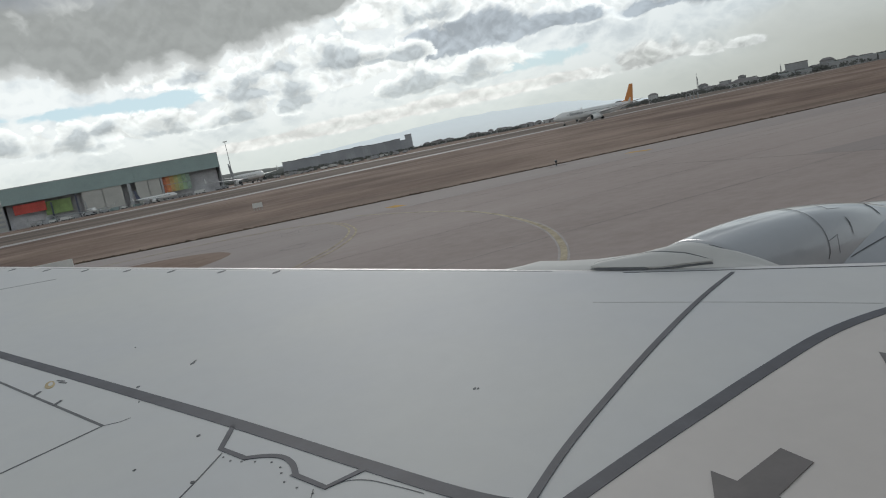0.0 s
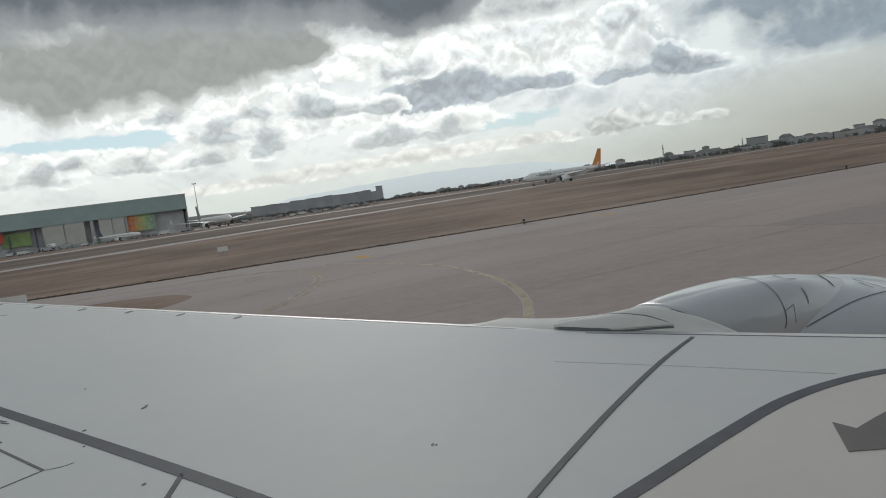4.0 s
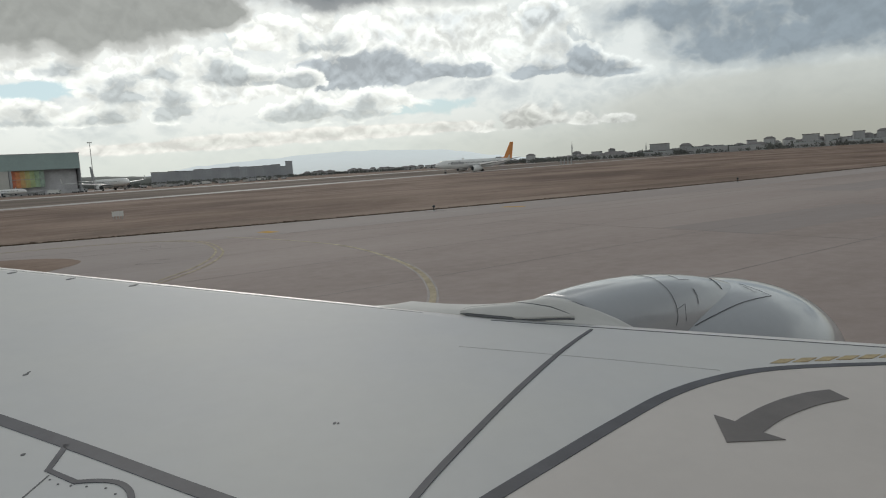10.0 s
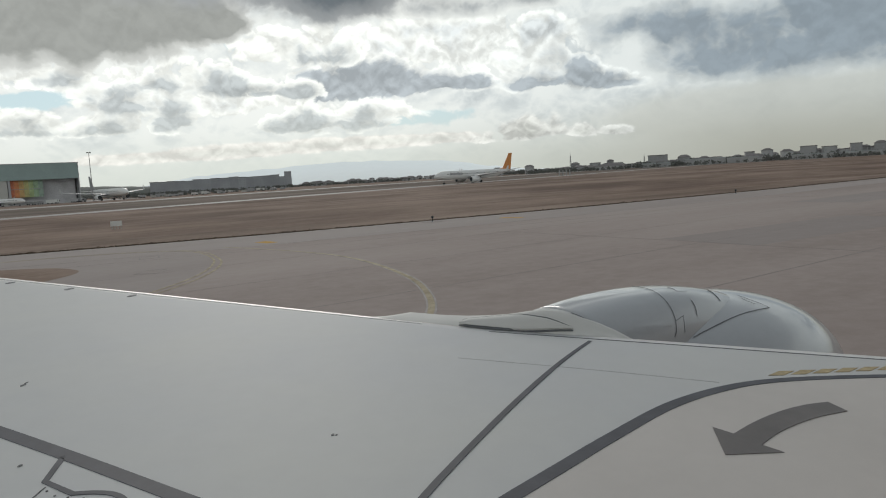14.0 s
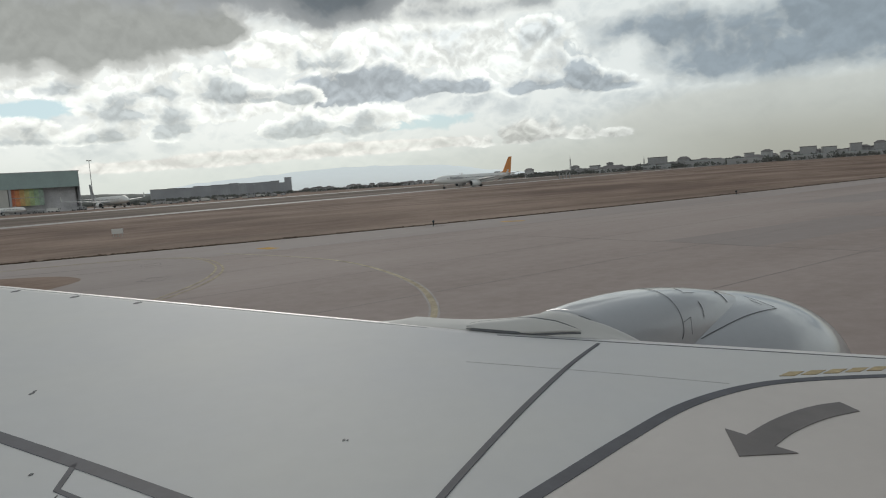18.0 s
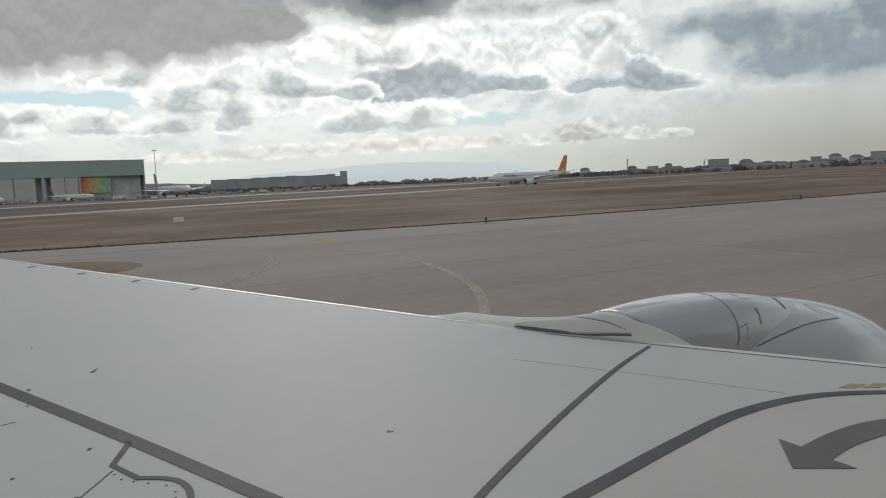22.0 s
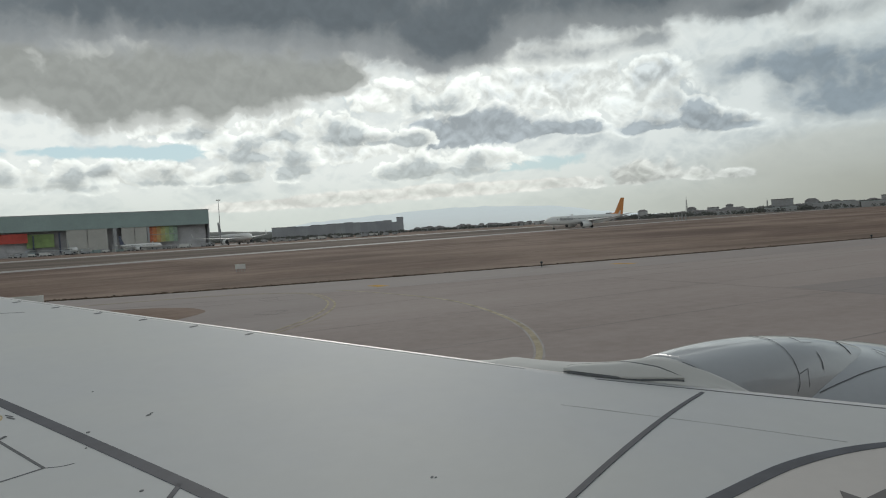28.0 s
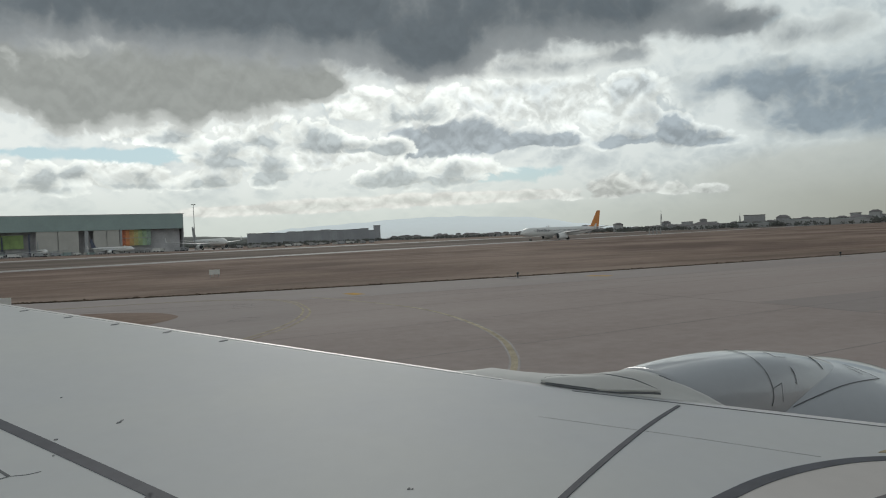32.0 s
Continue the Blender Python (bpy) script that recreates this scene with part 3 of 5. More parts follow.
def fairing():
    """The root fairing inboard of the curved seal, rising to the fuselage."""
    edge = spline(ROOT_CURVE, 70)
    bm = bmesh.new()
    rows = []
    for k in np.linspace(0, 1, 14):
        rows.append([bm.verts.new((x, y + (0.16 - y) * k, skin(x, y + (0.16 - y) * k) + 0.002 + 0.03 * k + 0.32 * max(0, k - 0.6) ** 2)) for x, y in edge])
    for a, b in zip(rows, rows[1:]):
        for i in range(len(a) - 1):
            bm.faces.new((a[i], a[i + 1], b[i + 1], b[i]))
    return bm


root = part("root_fairing", fairing(), FAIR, aeroplane, "grey white wing root fairing with a warm reflection in its colour", smooth=True)


def fair_z(x, y):
    e = np.interp(x, [p[0] for p in ROOT_CURVE], [p[1] for p in ROOT_CURVE])
    k = (e - y) / (e - 0.16)
    return skin(x, y) + 0.002 + 0.03 * max(0, k) + 0.32 * max(0, k - 0.6) ** 2


wing_line("root_seal", ROOT_CURVE, [0.05, 0.06, 0.068, 0.07, 0.072, 0.07, 0.06, 0.05, 0.04], SEAL, "curved dark grey seal round the wing root", n=90, lift=0.0055)


def decal(name, outline, mat, label="", height=fair_z, lift=0.004, parent=None):
    bm = bmesh.new()
    top = [bm.verts.new((x, y, height(x, y) + lift)) for x, y in outline]
    low = [bm.verts.new((x, y, height(x, y) + lift - 0.003)) for x, y in outline]
    f = bm.faces.new(top)
    for i in range(len(top)):
        j = (i + 1) % len(top)
        bm.faces.new((top[i], low[i], low[j], top[j]))
    bmesh.ops.triangulate(bm, faces=[f])
    return part(name, bm, mat, parent or aeroplane, label)


outer = spline([(3.137, 1.884), (3.37, 1.897), (3.60, 1.885), (3.79, 1.848), (3.93, 1.793)], 12)
inner = spline([(3.88, 1.67), (3.71, 1.72), (3.55, 1.745), (3.34, 1.755), (3.128, 1.735)], 12)
decal("escape_arrow", [(2.897, 1.783), (3.125, 1.992)] + [tuple(p) for p in outer] + [tuple(p) for p in inner] + [(3.139, 1.629)], MARK, "dark grey curved arrow pointing aft")
decal("escape_arrow", [(1.55, 1.55), (1.82, 1.825), (1.835, 1.72), (2.12, 1.76), (2.12, 1.625), (1.86, 1.575), (1.86, 1.46)], MARK, "dark grey straight arrow pointing aft")
for i in range(7):
    u = i / 6.5
    x, y = 4.10 + 0.84 * u, 2.205 - 0.46 * u
    decal("step_stripe", [(x + 0.105, y + 0.008), (x + 0.185, y - 0.046), (x + 0.06, y - 0.046), (x - 0.02, y + 0.008)], STRIPE, "worn yellow walkway stripe", height=skin, lift=0.003)
# access hatch outline and thin panel seams aft of the spar
hatch = [(0.455, 3.60), (0.345, 3.39), (0.425, 3.20)]
wing_line("hatch_seal", hatch, 0.028, SEAL, "dark seal round an access hatch", straight=True)
wing_line("hatch_seal", [(0.415, 3.215), (0.50, 3.165), (0.56, 3.10), (0.58, 3.01), (0.565, 2.91)], 0.028, SEAL, n=24, lift=0.0035)
wing_line("hatch_seal", [(0.555, 2.925), (0.635, 2.725), (0.82, 2.745)], 0.028, SEAL, straight=True, lift=0.004)
for pts, w in (([(-0.85, 5.82), (-0.48, 4.95), (-0.13, 4.13)], 0.016), ([(-0.13, 4.13), (-0.6, 3.94), (-1.3, 3.67)], 0.010), ([(0.34, 3.34), (0.14, 3.11), (-0.2, 2.76)], 0.006),
               ([(-0.13, 4.13), (-0.05, 4.11), (0.01, 4.12)], 0.003), ([(0.65, 2.72), (0.73, 2.71), (0.80, 2.65), (0.86, 2.55), (0.93, 2.42)], 0.004), ([(0.59, 2.75), (0.52, 2.62), (0.44, 2.5)], 0.003), ([(-0.35, 8.644), (-0.613, 8.712), (-0.937, 8.803), (-1.5, 8.96)], 0.008)):
    wing_line("panel_seam", pts, w, SEAM, n=16, lift=0.002)
wing_line("panel_seam", [(2.75, 3.58), (3.02, 3.25), (3.34, 2.85), (3.73, 2.33)], 0.004, FAINT, n=16, lift=0.002)
# latches on the spoiler's edge, and a filler port with its worn label
for x, y in ((-0.465, 4.975), (-0.35, 4.70)):
    decal("latch", [(x - 0.025, y - 0.022), (x - 0.012, y - 0.034), (x + 0.03, y + 0.018), (x + 0.018, y + 0.03)], SEAM, height=skin, lift=0.004)
ring = [(-0.39 + 0.030 * math.cos(k * math.pi / 8), 5.08 + 0.070 * math.sin(k * math.pi / 8)) for k in range(16)]
port = decal("filler_port", ring, STRIPE, "small round port with a worn yellow ring", height=skin, lift=0.003)
decal("cap", [(-0.385 + 0.014 * math.cos(k * math.pi / 6), 5.085 + 0.034 * math.sin(k * math.pi / 6)) for k in range(12)], WING, height=skin, lift=0.005, parent=port)
for k in range(2):
    x, y = -0.352 + 0.012 * k, 5.125 - 0.05 * k
    decal("label_bar", [(x, y), (x + 0.008, y + 0.006), (x + 0.05, y - 0.05), (x + 0.042, y - 0.056)], SEAM, height=skin, lift=0.003)
# slat seam behind the leading edge
for a, b in ((4.35, 9.6), (9.7, 15.0)):
    ys = np.linspace(a, b, 24)
    part("slat_seam", ribbon(bmesh.new(), [(lead(y) - 0.05, y) for y in ys], 0.004, 0.0012, skin, 0.002), SEAM, aeroplane)
ys = np.linspace(1.0, 3.9, 24)
part("slat_seam", ribbon(bmesh.new(), [(lead(y) - 0.085, y) for y in ys], 0.014, 0.002, skin, 0.003), SEAM, aeroplane)


def spot(name, x, y, a, b, turn, mat, label=""):
    c, s = math.cos(turn), math.sin(turn)
    pts = []
    for k in range(12):
        u, v = a * math.cos(k * math.pi / 6), b * math.sin(k * math.pi / 6)
        pts.append((x + u * c - v * s, y + u * s + v * c))
    return decal(name, pts, mat, label, height=skin, lift=0.003)


for i in range(12):
    y = 6.49 + 0.57 * i
    spot("drain_hole", lead(y) - 0.14 - 0.004 * (i % 3), y, 0.05, 0.022, 0.5, SEAM)
for x, y, a, b in ((0.43, 4.69, 0.020, 0.009), (0.45, 4.72, 0.014, 0.004), (1.549, 3.063, 0.012, 0.007), (1.563, 3.051, 0.009, 0.004), (0.28, 3.61, 0.012, 0.008), (-0.03, 3.48, 0.009, 0.006), (0.18, 3.17, 0.010, 0.012), (0.09, 4.56, 0.012, 0.010), (0.07, 4.31, 0.006, 0.006), (0.15, 5.37, 0.008, 0.005)):
    spot("fastener", x, y, a, b, 0.6, SEAM)
for x, y in ((0.35, 3.31), (0.37, 3.25), (0.41, 3.205), (0.46, 3.16), (0.52, 3.10), (0.54, 3.03), (0.53, 2.98), (0.52, 2.90), (0.55, 2.82), (0.59, 2.735)):
    spot("bolt", x - 0.012, y - 0.012, 0.005, 0.004, 0.0, SEAM)


# ---- engine nacelle and the pylon fairing over it
def lobe(c, r, x0, x1, n=26, seg=48, square=2.0, lean=0.0):
    """Rings of a rounded body along x; square above 2 gives it flatter sides."""
    e = 2 / square

    rings = []
    for t in np.linspace(0, math.pi, n):
        x = c[0] - r[0] * math.cos(t)
        if x < x0 or x > x1:
            continue
        k = math.sqrt(max(0.0, 1 - ((x - c[0]) / r[0]) ** 2)) + 0.004
        ring = []
        for a in np.linspace(0, 2 * math.pi, seg, endpoint=False):
            y = c[1] + r[1] * k * math.copysign(abs(math.sin(a)) ** e, math.sin(a))
            z = c[2] + r[2] * k * math.copysign(abs(math.cos(a)) ** e, math.cos(a))
            # it starts right ahead of the leading edge
            ring.append((max(x + lean * (z - c[2] - r[2] * k), lead(y) + 0.05), y, z))
        rings.append(ring)
    return rings


COWL_C, COWL_R, COWL_SQ, COWL_LEAN = (5.807, 3.922, 1.79), (1.913, 1.132, 0.879), 2.108, -0.092
PYL_C, PYL_R, PYL_SQ, PYL_LEAN = (4.568, 3.834, 2.113), (2.18, 0.5, 0.749), 2.868, -0.109
nacelle = part("engine_nacelle", loft(bmesh.new(), lobe(COWL_C, COWL_R, 4.2, 7.75, 90, 96, COWL_SQ, COWL_LEAN)), COWL, aeroplane, "glossy white engine cowling", smooth=True)
pylon_rings = lobe(PYL_C, PYL_R, 2.6, 6.76, 80, 96, PYL_SQ, PYL_LEAN)
cut = len([t for t in np.linspace(0, math.pi, 80) if 2.6 <= PYL_C[0] - PYL_R[0] * math.cos(t) <= 3.94])
part("pylon_fairing", loft(bmesh.new(), pylon_rings[cut - 1 :]), COWL, aeroplane, "rounded white pylon fairing", smooth=True)
part("pylon_root", loft(bmesh.new(), pylon_rings[:cut]), PYLON_LIT, aeroplane, "matt white aft end of the pylon fairing, toned lighter as if lit", smooth=True)


def cowl_at(c, r, sq, lean, x, a, out=0.0):
    k = math.sqrt(max(0.0, 1 - ((x - c[0]) / r[0]) ** 2)) + out
    e = 2 / sq
    sn, cs = math.sin(radians(a)), math.cos(radians(a))
    z = c[2] + r[2] * k * math.copysign(abs(cs) ** e, cs)
    return Vector((x + lean * (z - c[2] - r[2] * k), c[1] + r[1] * k * math.copysign(abs(sn) ** e, sn), z))


def cowl_line(name, lob, pts, width, parent):
    """A thin dark strip wrapped on a lobe, through points of (x, angle from the top)."""
    p = spline(pts, 6 * len(pts)) if len(pts) > 2 else np.array(pts, float)
    bm = bmesh.new()
    rings = []
    for i, (x, a) in enumerate(p):
        q = cowl_at(*lob, x, a, 0.009)
        ways = [cowl_at(*lob, *p[jj]) for jj in (min(i + 1, len(p) - 1), max(i - 1, 0))]
        out = (q - Vector(lob[0])).normalized()
        side = (ways[0] - ways[1]).cross(out).normalized() * width * 0.38
        rings.append([q + side, q + side + out * 0.002, q - side + out * 0.002, q - side])
    return part(name, loft(bm, rings), SEAM, parent)


PYLON = (PYL_C, PYL_R, PYL_SQ, PYL_LEAN)
for pts, w in (([(5.026, 8.8), (4.962, -1.5), (4.916, -14.2), (4.886, -28.7), (4.864, -41.3), (4.834, -52.2), (4.795, -60.5), (4.743, -65.4)], 0.008), ([(4.84, -53.4), (4.966, -50.3)], 0.006), ([(4.966, -50.3), (4.892, -64.3)], 0.006),
               ([(5.214, -35.7), (5.196, -44.3), (5.151, -53.1)], 0.012), ([(5.715, -15.5), (5.70, -24.9), (5.676, -38.8)], 0.010), ([(5.202, -6.5), (5.198, -12.5), (5.179, -18.5)], 0.005), ([(5.179, -18.5), (5.315, -20.0)], 0.005), ([(3.916, -12.8), (3.949, -26.3), (3.956, -35.9), (3.971, -42.5)], 0.005)):
    cowl_line("cowl_seam", PYLON, pts, w, aeroplane)
COWLING = (COWL_C, COWL_R, COWL_SQ, COWL_LEAN)
for pts, w in (([(5.006, -32.2), (5.136, -31.7), (5.27, -31.3), (5.683, -30.1), (6.161, -30.8)], 0.009), ([(6.161, -30.8), (6.132, -23.6), (6.11, -15.3)], 0.005), ([(6.058, -18.9), (6.054, -25.9)], 0.008)):
    cowl_line("cowl_seam", COWLING, pts, w, aeroplane)


def plate_z(x, y):
    """Height of the plate that flows from the leading edge into the pylon."""
    crest = np.interp(y, [3.1, 3.2, 3.3, 3.4, 3.5, 3.6, 3.68, 3.76, 3.84, 3.96, 4.08, 4.23, 4.41, 4.62, 4.72, 4.85], [-0.22, -0.13, -0.05, 0.015, 0.065, 0.10, 0.118, 0.122, 0.107, 0.072, 0.05, 0.028, 0.015, 0.011, -0.02, -0.07])
    off = x - lead(y)
    return 2.35 + 0.1051 * y + np.interp(off, [0.0, 0.08, 0.16, 0.22, 0.30, 0.40, 0.50], [min(-0.004, crest), 0.5 * crest, 0.88 * crest, crest, crest - 0.03, crest - 0.12, crest - 0.35])


def slat_end():
    """The low plate that closes the slat beside the pylon."""
    rings = [[(lead(y) + o, y, plate_z(lead(y) + o, y)) for o in np.linspace(0.0, 0.5, 26)] for y in np.linspace(4.85, 3.1, 70)]
    return loft(bmesh.new(), rings, closed=False)


part("slat_end_fairing", slat_end(), PLATE, aeroplane, "low white fairing beside the pylon", smooth=True)
LOW_EDGE = spline([(3.218, 4.15), (3.315, 4.003), (3.405, 3.888), (3.509, 3.761), (3.652, 3.62), (3.768, 3.511)], 30)
TOP_EDGE = spline([(3.218, 4.15), (3.305, 4.152), (3.455, 4.001), (3.547, 3.884), (3.622, 3.756), (3.693, 3.656), (3.77, 3.513)], 30)


def lens_plate():
    """A slim raised plate over the leading edge beside the pylon."""
    rings = []
    for p, q in zip(LOW_EDGE, TOP_EDGE):
        ring = []
        for k in np.linspace(0, 1, 8):
            x, y = p + (q - p) * k
            ring.append((x, y, plate_z(x, y) + 0.010 + 0.012 * math.sin(math.pi * k)))
        rings.append(ring)
    return loft(bmesh.new(), rings, closed=False)


part("cover_plate", lens_plate(), PLATE, aeroplane, "slim white cover plate on the leading edge", smooth=True)
part("fairing_gap", ribbon(bmesh.new(), LOW_EDGE + np.array((-0.006, -0.006)), [0.006] * 2 + [0.026] * 13 + [0.010] * 15, 0.006, plate_z), SEAM, aeroplane)
part("fairing_gap", ribbon(bmesh.new(), TOP_EDGE[3:] + np.array((0.004, 0.004)), [0.007] * 27, 0.008, plate_z), SEAM, aeroplane)


# ---- cabin wall with the window that the camera looks through
def window_wall():
    bm = bmesh.new()
    x0, x1, z0, z1, rad = -0.16, 0.356, 3.40, 4.20, 0.10
    hole, rim = [], []
    for cx, cz, a0 in ((x1 - rad, z1 - rad, 0), (x0 + rad, z1 - rad, 90), (x0 + rad, z0 + rad, 180), (x1 - rad, z0 + rad, 270)):
        for k in range(7):
            a = radians(a0 + 15 * k)
            hole.append((cx + rad * math.cos(a), cz + rad * math.sin(a)))
            rim.append((cx + (9 if math.cos(a) > 0 else 9) * math.copysign(1, math.cos(radians(a0 + 45))), cz + math.copysign(1.6, math.sin(radians(a0 + 45)))))
    n = len(hole)
    inn = [bm.verts.new((x, 0.10, z)) for x, z in hole]
    out = [bm.verts.new((x, 0.12, z)) for x, z in hole]
    ra = [bm.verts.new((x, 0.10, min(4.9, max(2.5, z)))) for x, z in rim[::7]]
    rb = [bm.verts.new((x, 0.12, min(4.9, max(2.5, z)))) for x, z in rim[::7]]
    for i in range(n):
        j = (i + 1) % n
        bm.faces.new((inn[i], inn[j], out[j], out[i]))
        q, r = i // 7, j // 7
        for ring, cor in ((inn, ra), (out, rb)):
            bm.faces.new((ring[i], ring[j], cor[r], cor[q]) if q != r else (ring[i], ring[j], cor[q]))
    return bm


part("cabin_wall", window_wall(), CABIN, aeroplane, "dark cabin side wall round a window")
shell = bmesh.new()
for a in ((-9, 9, -3.4, 0.10, 2.45, 2.5), (-9, 9, -3.4, 0.10, 4.9, 4.95), (-9, 9, -3.45, -3.4, 2.5, 4.9), (-9.05, -9, -3.4, 0.1, 2.5, 4.9), (9, 9.05, -3.4, 0.1, 2.5, 4.9)):
    box(shell, *a)
part("cabin_lining", shell, CABIN, aeroplane, "dark cabin floor, ceiling and walls")
for a0, a1, words in ((-80, 17, "white fuselage side below the windows"), (38, 140, "white fuselage crown above the windows")):
    rings = [[(x, -1.7 + 1.96 * math.cos(a), 3.05 + 1.96 * math.sin(a)) for a in np.linspace(radians(a0), radians(a1), 20)] for x in (-18.0, 14.0)]
    part("fuselage_skin", loft(bmesh.new(), rings, closed=False), FAIR, aeroplane, words, smooth=True)


# main gear under the wing root
gear = part("main_gear", boxed(-0.75, -0.51, 0.95, 1.17, 0.5, 2.2), STEEL, aeroplane)
for dy in (-0.42, 0.42):
    bm = bmesh.new()
    bmesh.ops.create_cone(bm, cap_ends=True, segments=24, radius1=0.56, radius2=0.56, depth=0.38, matrix=Matrix.Translation((-0.63, 1.06 + dy, 0.58)) @ Matrix.Rotation(math.pi / 2, 4, "X"))
    part("wheel", bm, TYRE, gear)
part("axle", boxed(-0.68, -0.58, 0.6, 1.5, 0.52, 0.64), STEEL, gear)


# ---------------------------------------------------------------- airfield paving marks
def ground_line(name, pts, width, mat, label, category="marking", n=40, z=0.026, kind="structure"):
    p = spline(pts, n)
    ob = new(name, mesh_of(name, ribbon(bmesh.new(), p, width, z, flat_ground, 0.003), mat))
    return tagged(ob, label, category, kind=kind)


for y0, y1 in ((12, 11), (19.5, 18), (27, 24.5), (34.5, 31)):
    ground_line("joint", [(-120, y0 + 4), (40, y0), (160, y1), (330, y1 - 4)], 0.045, JOINT, "thin dark joint in the concrete")
for x in (-45, -8, 29, 66, 103, 140):
    ground_line("joint", [(x, 2), (x + 1.5, 20), (x + 2.5, 36)], 0.035, JOINT, "thin dark cross joint in the concrete", n=8)
SHOULDER_EDGE = [(-60, 68), (-15, 57), (6, 47.5), (39, 41), (75, 38), (119, 36), (200, 31.5), (420, 25)]
shoulder_in = spline(SHOULDER_EDGE, 60)
sheet("shoulder", [tuple(p) for p in shoulder_in] + [(420, 30.9), (200, 37.9)] + [tuple(p - np.array((0, 0.1))) for p in curve[::-1] if -15 < p[0] < 190] + [(-60, 79.8)], 0.022, SHOULDER, "paler paved shoulder between the taxiway and the grass", "paving")
ground_line("shoulder_line", SHOULDER_EDGE, 0.14, JOINT, "thin dark joint along the shoulder", n=80, z=0.027)
ground_line("shoulder_line", [(x, y - 3.2) for x, y in SHOULDER_EDGE], 0.10, JOINT, "thin dark joint beside the shoulder", n=80, z=0.027)
ground_line("edge_strip", [(x, y - 0.55) for x, y in EDGE_PTS[2:-1]], 0.35, WHITE, "pale dusty strip along the paving's edge", "paving", n=120, z=0.027)
ground_line("yellow_mark", [(19.7, 47.6), (19.75, 46.6), (19.8, 45.7)], 0.9, YELLOW, "short yellow taxiway edge mark", n=10)
ground_line("yellow_mark", [(41.0, 46.0), (41.3, 45.0), (41.7, 44.0)], 0.9, YELLOW, "short yellow taxiway edge mark", n=10)
sheet("repair_patch", [(31, 22.5), (47, 20.2), (45.5, 14.8), (30, 16.8)], 0.023, PATCH, "darker rectangular concrete repair in the taxiway", "paving")
sheet("repair_patch", [(60, 30.5), (110, 27.5), (108, 22.0), (59, 24.6)], 0.023, PATCH, "long darker concrete repair in the taxiway", "paving")
LEAD = [(16.6, 46.5), (17.1, 44.0), (17.6, 40.7), (18, 36.6), (18, 32.8), (17.2, 28.4), (15.7, 23.5), (14, 19.8), (11.4, 16.0), (6.4, 11.0), (-4.6, 5.0)]
ground_line("lead_border", LEAD, 0.36, JOINT, "dark border under a taxiway lead line", n=90, z=0.025)
ground_line("lead_line", LEAD, 0.20, CREAM, "worn cream curved taxiway lead line", n=90, z=0.029)
for k in range(14):
    x = 18.6 + 2.3 * k
    ground_line("dash", [(x, 42.9 + 0.155 * (x - 12.5)), (x + 0.8, 43.02 + 0.155 * (x - 12.5)), (x + 1.6, 43.15 + 0.155 * (x - 12.5))], 0.09, WHITE, "short worn white dash", n=4, z=0.029)



def fringe():
    """Ragged dark tufts where the grass meets the paving."""
    random.seed(17)
    path = spline(EDGE_PTS, 900)
    path = path[(path[:, 0] > -60) & (path[:, 0] < 330)]
    verts, faces = [], []
    for k in range(9000):
        u = random.random() * (len(path) - 2)
        a, b = path[int(u)], path[int(u) + 1]
        p = a + (b - a) * (u % 1)
        x, y = p[0] + random.gauss(0, 0.2), p[1] + abs(random.gauss(0, 0.5)) - 0.12
        h, w, t = random.uniform(0.03, 0.11), random.uniform(0.05, 0.25), random.uniform(0, math.pi)
        c, s_ = math.cos(t) * w, math.sin(t) * w
        n = len(verts)
        verts += [(x - c, y - s_, 0.02), (x + c, y + s_, 0.02), (x + c * 0.4, y + s_ * 0.4, h), (x - c * 0.7, y - s_ * 0.7, h * 0.8)]
        faces.append((n, n + 1, n + 2, n + 3))
    me = bpy.data.meshes.new("edge_grass")
    me.from_pydata(verts, [], faces)
    me.materials.append(TUFT)
    tagged(new("edge_grass", me), "ragged dark dry grass along the paving's edge", "grass", kind="stuff")


fringe()
ground_line("soil_edge", [(x, y + 0.25) for x, y in EDGE_PTS[2:]], 0.7, TUFT, "dark soil line along the paving's edge", "soil", n=90, z=0.024)

# grass island with its sign, passed on the way
ISLE = [(-86, 27), (-16, 29.5), (-5, 31.8), (-0.5, 33.8), (4, 37.0), (6.4, 39.6), (6.9, 42.0), (5.6, 45.2), (1, 48.2), (-10, 51), (-36, 54), (-86, 58)]
island = sheet("grass_island", [tuple(p) for p in spline(ISLE, 70)], 0.034, GRASS, "brown grass island between taxiways", "grass")
LOOP = [(-16, 22.5), (-2, 25.0), (5.5, 27.6), (8.5, 30.2), (10.8, 33.3), (12.6, 36.9), (13.6, 40.0), (14.2, 44.0), (13.6, 47.2), (10, 50.6), (4, 52.6), (-8, 54.5)]
sheet("island_shoulder", [(p[0], p[1]) for p in spline(LOOP, 60)] + [(-40, 57), (-40, 24)], 0.024, SHOULDER, "pale grey paving round the grass island", "paving")
for off in (0.0, 0.42):
    way_out = np.array(LOOP) + np.array([(0.75 * off, (-0.7 if k < 6 else 0.1 if k < 8 else 0.8) * off) for k in range(len(LOOP))])
    ground_line("yellow_line", way_out, 0.12, CREAM, "worn yellow line round the island's tip", n=110, z=0.03)
ground_line("yellow_mark", [(-2.5, 33.0), (-0.8, 30.0), (0.8, 26.8)], 0.8, YELLOW, "short yellow taxiway edge mark", n=8, z=0.03)


